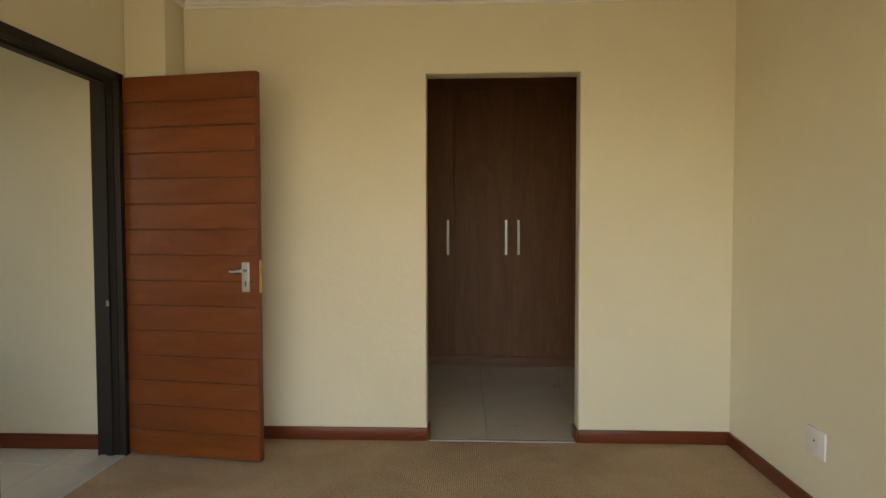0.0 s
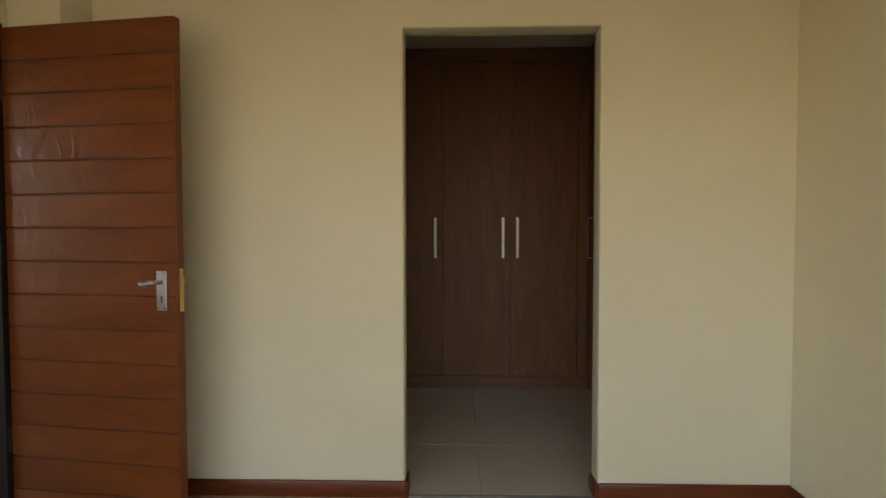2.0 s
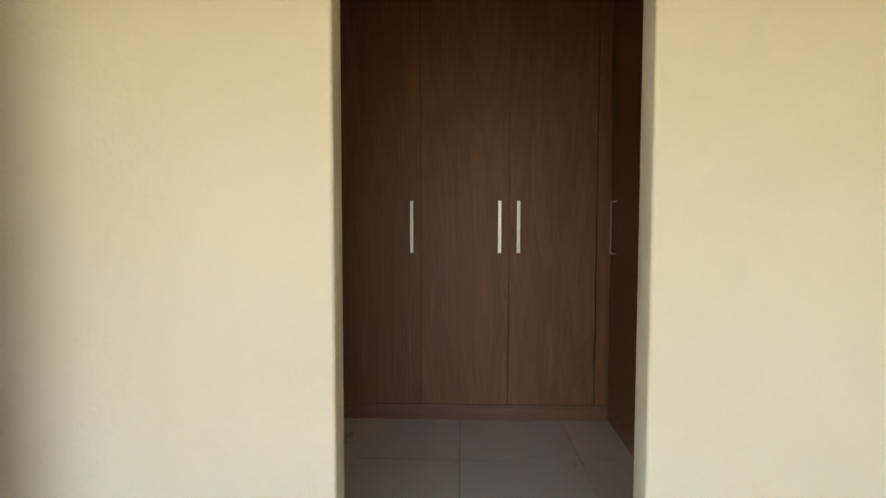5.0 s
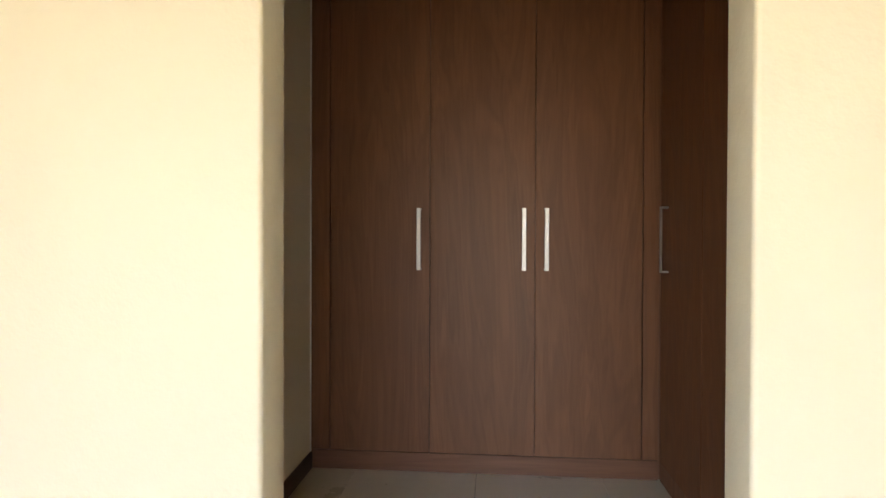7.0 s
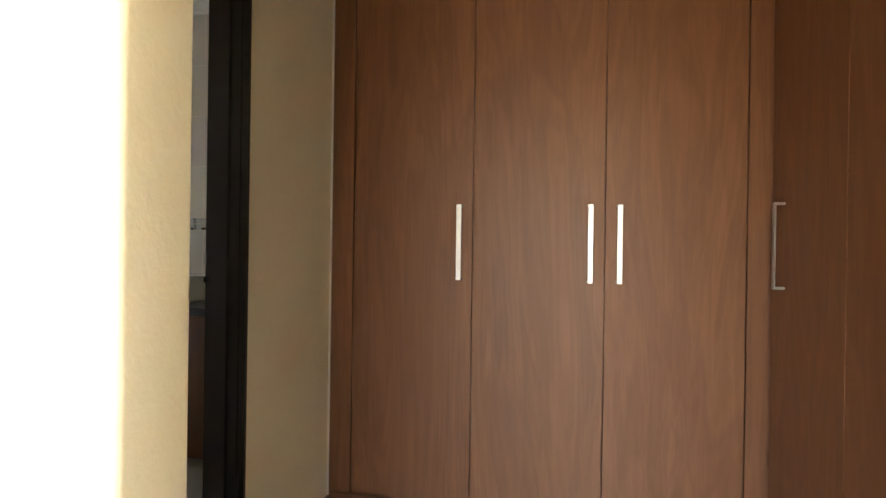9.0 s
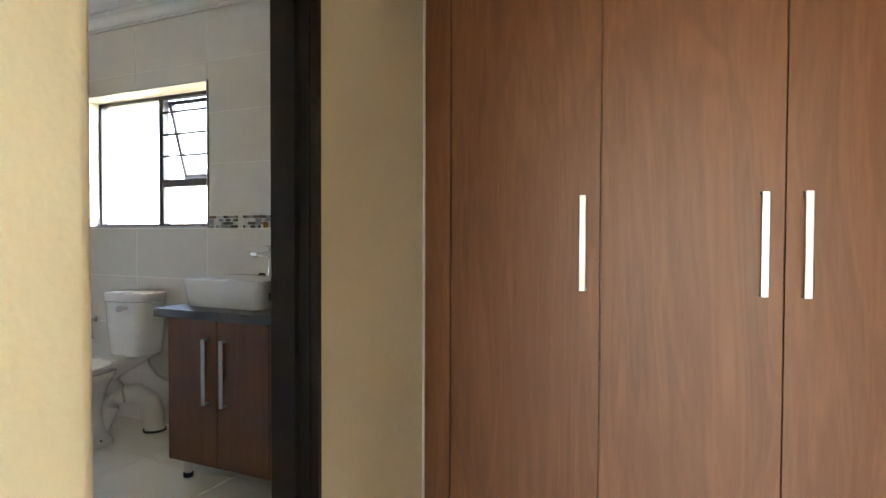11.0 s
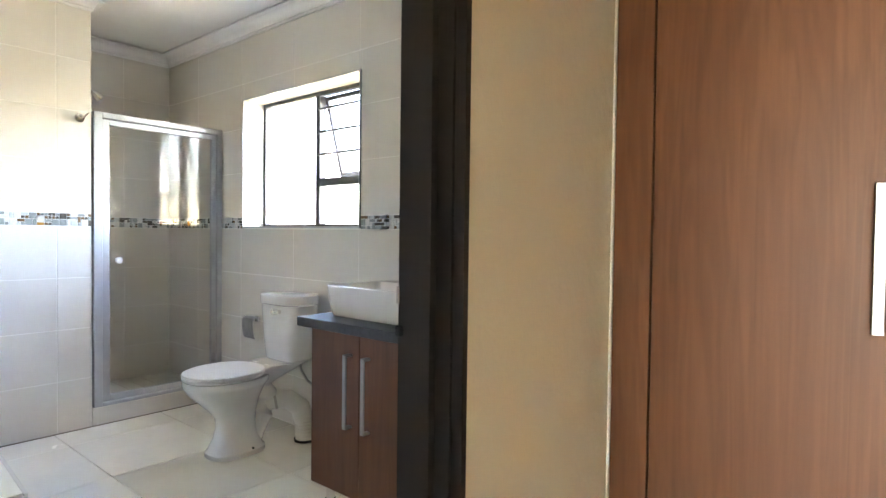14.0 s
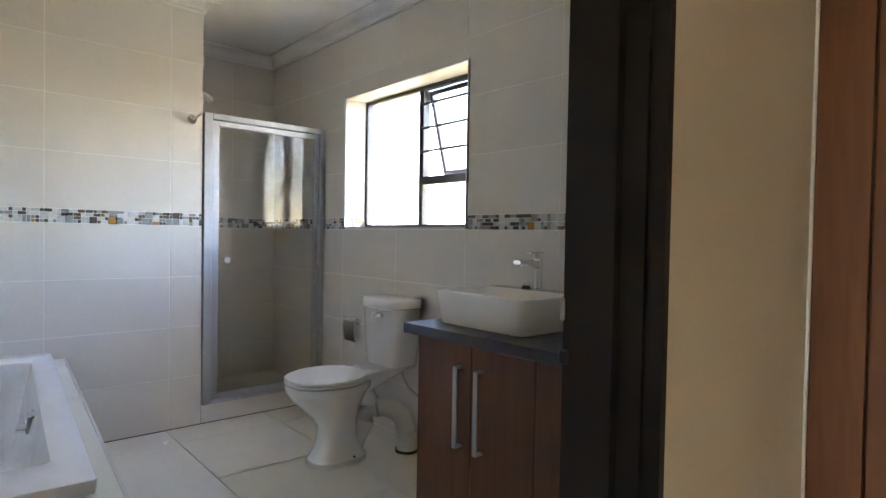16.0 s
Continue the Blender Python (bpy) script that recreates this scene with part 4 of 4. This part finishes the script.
# ---- bath ----
SUR_Y, SUR_X, LEDGE = 1.10, -1.60, 0.495
surround = structure("trim_bath_surround", boxes((BX + 0.012, SUR_X, 0.94, SUR_Y - 0.009, -0.01, LEDGE - 0.009), (-1.85, SUR_X, 0.34, 0.94, -0.01, LEDGE - 0.009)), GROUT, "tiled surround that carries the bath", "bath surround")
bath = thing("bathtub", -2.76, 0.67, LEDGE, "white acrylic built-in bathtub", "bathtub")
BXC, BYC, BHX, BHY = (BX + 0.016 - 1.72) / 2, (0.36 + 1.036) / 2, (-1.72 - BX - 0.016) / 2, (1.036 - 0.36) / 2
part("tub", loft([rrect(BXC, BYC, LEDGE + 0.001, BHX - 0.003, BHY - 0.003, 0.012), rrect(BXC, BYC, 0.528, BHX, BHY, 0.014), rrect(BXC, BYC, 0.533, BHX - 0.002, BHY - 0.002, 0.014), rrect(BXC, BYC, 0.534, BHX - 0.006, BHY - 0.006, 0.014), rrect(BXC, BYC, 0.534, BHX - 0.19, BHY - 0.085, 0.03), rrect(BXC, BYC, 0.531, BHX - 0.198, BHY - 0.091, 0.032), rrect(BXC, BYC, 0.520, BHX - 0.204, BHY - 0.096, 0.036),
                  rrect(BXC, BYC, 0.44, BHX - 0.23, BHY - 0.112, 0.05), rrect(BXC, BYC, 0.34, BHX - 0.26, BHY - 0.132, 0.07), rrect(BXC, BYC, 0.24, BHX - 0.30, BHY - 0.152, 0.09), rrect(BXC, BYC, 0.17, BHX - 0.34, BHY - 0.18, 0.10), rrect(BXC, BYC, 0.135, BHX - 0.40, BHY - 0.215, 0.10), rrect(BXC, BYC, 0.13, BHX - 0.46, BHY - 0.25, 0.05), rrect(BXC, BYC, 0.129, 0.02, 0.01, 0.005)], cap=False), ACRYLIC, bath, smooth=True)
ovy = BYC + BHY - 0.107
of = part("overflow", boxes((-2.70, -2.60, ovy - 0.024, ovy + 0.02, 0.42, 0.488), bevel=0.006, seg=2), CHROME, bath, "chrome bath filler and overflow", smooth=True)
part("spout", boxes((-2.685, -2.615, ovy - 0.055, ovy - 0.022, 0.422, 0.44), bevel=0.004, seg=2), CHROME, of)

structure("trim_bath_sill", boxes((LEFT - 0.20, LEFT + 0.002, PX0, PX1, -0.012, 0.004), bevel=0.002), STONE, "pale stone sill under the bathroom door", "door sill")
structure("trim_scribe", boxes((LEFT + 0.0005, LEFT + 0.006, WARD_Y - 0.006, WARD_Y + 0.002, 0.086, CEIL - 0.002)), CORNICE, "pale sealant line between wall and wardrobe", "sealant")

# ---- tiles: pieces of walls and floors ----
tile_cache = {}


def tile_mesh(w, h, t, material, bevel=0.0007):
    """A tile lying in its own xy plane, its face at +z, shared by all of its size."""
    key = (round(w, 4), round(h, 4), t, material.name)
    if key not in tile_cache:
        b = min(bevel, w / 5, h / 5)
        bm = bmesh.new()
        lo = [bm.verts.new((x, y, 0)) for x, y in ((0, 0), (w, 0), (w, h), (0, h))]
        mid = [bm.verts.new((x, y, t - b)) for x, y in ((0, 0), (w, 0), (w, h), (0, h))]
        up = [bm.verts.new((x, y, t)) for x, y in ((b, b), (w - b, b), (w - b, h - b), (b, h - b))]
        for a, c in ((lo, mid), (mid, up)):
            for i in range(4):
                bm.faces.new((a[i], a[(i + 1) % 4], c[(i + 1) % 4], c[i]))
        bm.faces.new(up)
        tile_cache[key] = mesh_of(bm, "tile", material)
    return tile_cache[key]


def cut(rect, hole):
    """What is left of a rectangle (u0, u1, v0, v1) around a hole."""
    u0, u1, v0, v1 = rect
    a0, a1, b0, b1 = hole
    if u1 <= a0 or u0 >= a1 or v1 <= b0 or v0 >= b1:
        return [rect]
    out = []
    if u0 < a0:
        out.append((u0, a0, v0, v1))
    if u1 > a1:
        out.append((a1, u1, v0, v1))
    m0, m1 = max(u0, a0), min(u1, a1)
    if v0 < b0:
        out.append((m0, m1, v0, b0))
    if v1 > b1:
        out.append((m0, m1, b1, v1))
    return out


def lay(parent, facing, plane, us, vs, material, joint=0.004, thick=TT, holes=(), name="tile"):
    """Tiles between the joint lines us and vs. facing: '+x', '-x', '+y', '-y' for walls (v is z), '+z' for floors (u is x, v is y)."""
    turn = {"-y": Matrix(((1, 0, 0), (0, 0, -1), (0, 1, 0))), "+y": Matrix(((-1, 0, 0), (0, 0, 1), (0, 1, 0))),
            "+x": Matrix(((0, 0, 1), (1, 0, 0), (0, 1, 0))), "-x": Matrix(((0, 0, -1), (-1, 0, 0), (0, 1, 0))), "+z": Matrix.Identity(3)}[facing]
    for u0, u1 in zip(us, us[1:]):
        for v0, v1 in zip(vs, vs[1:]):
            rects = [(u0, u1, v0, v1)]
            for hole in holes:
                rects = [p for r in rects for p in cut(r, hole)]
            for a0, a1, b0, b1 in rects:
                w, h = a1 - a0 - joint, b1 - b0 - joint
                if w < 0.006 or h < 0.006:
                    continue
                s = a1 - joint / 2 if facing in ("+y", "-x") else a0 + joint / 2
                at = {"y": (s, plane, b0 + joint / 2), "x": (plane, s, b0 + joint / 2), "z": (s, b0 + joint / 2, plane)}[facing[1]]
                ob = new(name, tile_mesh(w, h, thick, material))
                ob.matrix_basis = Matrix.Translation(at) @ (turn @ Euler((radians(random.uniform(-0.08, 0.08)), radians(random.uniform(-0.08, 0.08)), 0)).to_matrix()).to_4x4()
                ob.parent = parent


def steps(a, b, grid, size):
    """Joint lines of a grid through the given line, between a and b."""
    first = math.ceil((a - grid) / size + 1e-6)
    return [a] + [grid + k * size for k in range(first, 1000) if a + 0.004 < grid + k * size < b - 0.004] + [b]


LOW = [0.0, 0.303, 0.606, 0.909, 1.212]
HIGH = [1.288, 1.590, 1.890, 2.190, 2.490, CEIL]
MZ0, MZ1 = 1.213, 1.287
hole = (VX0 - 0.003, VX1 + 0.003, VZ0 - 0.003, VZ1 + 0.003)
for rows in (LOW, HIGH):
    lay(wall_window, "-y", BY, steps(SHOWER_X + TT, LEFT - 0.121, -3.40, 0.6), rows, WALL_TILE, holes=[hole])
    lay(wall_tub, "+x", BX, steps(BNEAR + TT, SHOWER_Y, 1.62, 0.615), rows, WALL_TILE)
    lay(wall_tub, "+y", SHOWER_Y, steps(SHOWER_X + TT, BX + TT, -4.2, 0.6), rows, WALL_TILE)
    lay(wall_shower, "+x", SHOWER_X, steps(SHOWER_Y + TT, BY - TT, 2.3, 0.6), rows, WALL_TILE)
    lay(wall_near, "+y", BNEAR, steps(BX + TT, LEFT - 0.121, -3.40, 0.6), rows, WALL_TILE)


def mosaic_pattern(u0, u1, rng):
    """Glass and stone chips of mixed size in a band three chips high."""
    cell = (MZ1 - MZ0) / 4
    cols = max(1, round((u1 - u0) / cell))
    cw = (u1 - u0) / cols
    used = set()
    for c in range(cols):
        for r in range(4):
            if (c, r) in used:
                continue
            w = h = 1
            pick = rng.random()
            if pick < 0.28 and c + 1 < cols and r + 1 < 4 and (c + 1, r) not in used and (c, r + 1) not in used and (c + 1, r + 1) not in used:
                w = h = 2
            elif pick < 0.40 and c + 1 < cols and (c + 1, r) not in used:
                w = 2
            elif pick < 0.52 and r + 1 < 4 and (c, r + 1) not in used:
                h = 2
            used |= {(c + i, r + j) for i in range(w) for j in range(h)}
            # large chips are glass, small ones stone
            kind = rng.choices(range(6), (5, 6, 0.8, 6, 0.2, 1.1) if w + h == 4 else (3, 4, 5, 4, 2.5, 0.15))[0]
            yield u0 + c * cw, u0 + (c + w) * cw, MZ0 + r * cell, MZ0 + (r + h) * cell, MOSAIC[kind]


rng = random.Random(11)
for parent, facing, plane, spans in ((wall_tub, "+x", BX, [(0.8, SHOWER_Y)]), (wall_window, "-y", BY, [(BX, VX0 - 0.004), (VX1 + 0.004, -1.5)])):
    for u0, u1 in spans:
        for a0, a1, b0, b1, material in mosaic_pattern(u0, u1, rng):
            lay(parent, facing, plane, [a0, a1], [b0, b1], material, joint=0.0024, thick=0.003, name="mosaic_chip")
# the band turns into the window's reveal
for a0, a1, b0, b1, material in mosaic_pattern(BY + 0.002, FY0 - 0.004, rng):
    if b0 > VZ0 + 0.006:
        lay(wall_window, "+x", VX0 + 0.006, [a0, a1], [b0, b1], material, joint=0.0024, thick=0.002, name="mosaic_chip")
for parent, facing, plane, spans in ((wall_window, "-y", BY, [(SHOWER_X + TT, BX), (-1.5, LEFT - 0.121)]), (wall_shower, "+x", SHOWER_X, [(SHOWER_Y + TT, BY - TT)]), (wall_tub, "+x", BX, [(BNEAR + TT, 0.8)])):
    for u0, u1 in spans:
        for kind in range(6):
            bm = bmesh.new()
            seed = random.Random(31)
            for a0, a1, b0, b1, material in mosaic_pattern(u0, u1, seed):
                if material is not MOSAIC[kind]:
                    continue
                g = 0.0011
                if facing == "-y":
                    add_box(bm, a0 + g, a1 - g, plane - 0.003, plane, b0 + g, b1 - g)
                else:
                    add_box(bm, plane, plane + 0.003, a0 + g, a1 - g, b0 + g, b1 - g)
            if len(bm.verts):
                ob = part("mosaic_band", bm, MOSAIC[kind], parent)
                ob["kind"] = "stuff"
            else:
                bm.free()

floor_passage, floor_bath, floor_hall = bpy.data.objects["floor_passage"], bpy.data.objects["floor_bathroom"], bpy.data.objects["floor_hall"]
lay(floor_passage, "+z", -0.010, steps(LEFT, 1.9, 0.35, 0.6), steps(0.014, 1.81, 0.633, 0.6), PASSAGE_TILE, joint=0.003, thick=0.0115)
lay(floor_bath, "+z", -0.010, steps(BX - 0.12, LEFT - 0.06, -2.785, 0.6), steps(BNEAR, BY, 1.60, 0.6), FLOOR_TILE, thick=0.010)
lay(floor_hall, "+z", -0.010, steps(HX, WEST - 0.132, -1.95, 0.45), steps(-2.4, -0.2, -0.42, 0.45), FLOOR_TILE, thick=0.010)
lay(tray, "+z", 0.05, steps(SHOWER_X + TT, BX - 0.12, -4.1, 0.2), steps(SHOWER_Y + TT, BY - TT, 2.1, 0.1), FLOOR_TILE, thick=0.008)
lay(surround, "+y", SUR_Y - 0.009, steps(BX + 0.012, SUR_X + 0.009, -3.40, 0.6), [0.0, 0.303, LEDGE], WALL_TILE, thick=0.009)
lay(surround, "+z", LEDGE - 0.009, steps(BX + 0.012, SUR_X, -3.40, 0.6), [0.98, SUR_Y - 0.009], FLOOR_TILE, thick=0.009)
lay(surround, "+z", LEDGE - 0.009, [-1.78, SUR_X], [0.34, 0.98], FLOOR_TILE, thick=0.009)

# dark brown strip where the floor meets the wall and kerb
JOINT_BROWN = surf("dark_brown_joint", (0.07, 0.05, 0.032), (0.12, 0.09, 0.06), 0.8, fine=80)
part("joint", boxes((BX + 0.006, BX + 0.0125, SUR_Y, BY - 0.009, -0.004, 0.004)), JOINT_BROWN, floor_bath, "dark brown joint strip along the wall")

# the bathroom stands a few degrees out of square with the bedroom
PIVOT = Vector((-2.19, 2.64, 0))
SKEW = Matrix.Translation(PIVOT) @ pose(0, 0, 0, 0, 0, -4.5) @ Matrix.Translation(-PIVOT)
SKEWED = ("floor_bathroom wall_bath_north wall_bath_west wall_shower_back wall_bath_south ceiling_bathroom cornice_6 cornice_7 cornice_8 cornice_9 window_1 shower_enclosure trim_shower_kerb "
          "floor_shower shower_drain wall_shower robe_hook toilet toilet_roll_holder vanity_cabinet countertop wash_basin basin_plug basin_tap trim_bath_surround bathtub").split()
for skew_name in SKEWED:
    ob = bpy.data.objects[skew_name]
    if skew_name in ("bathtub", "trim_bath_surround"):
        corner = Vector((BX, 1.02, 0))
        ob.matrix_basis = SKEW @ Matrix.Translation(corner) @ pose(0, 0, 0, 0, 0, -3.8) @ Matrix.Translation(-corner) @ Matrix.Translation(ob.location)
        continue
    ob.matrix_basis = SKEW @ Matrix.Translation(ob.location)
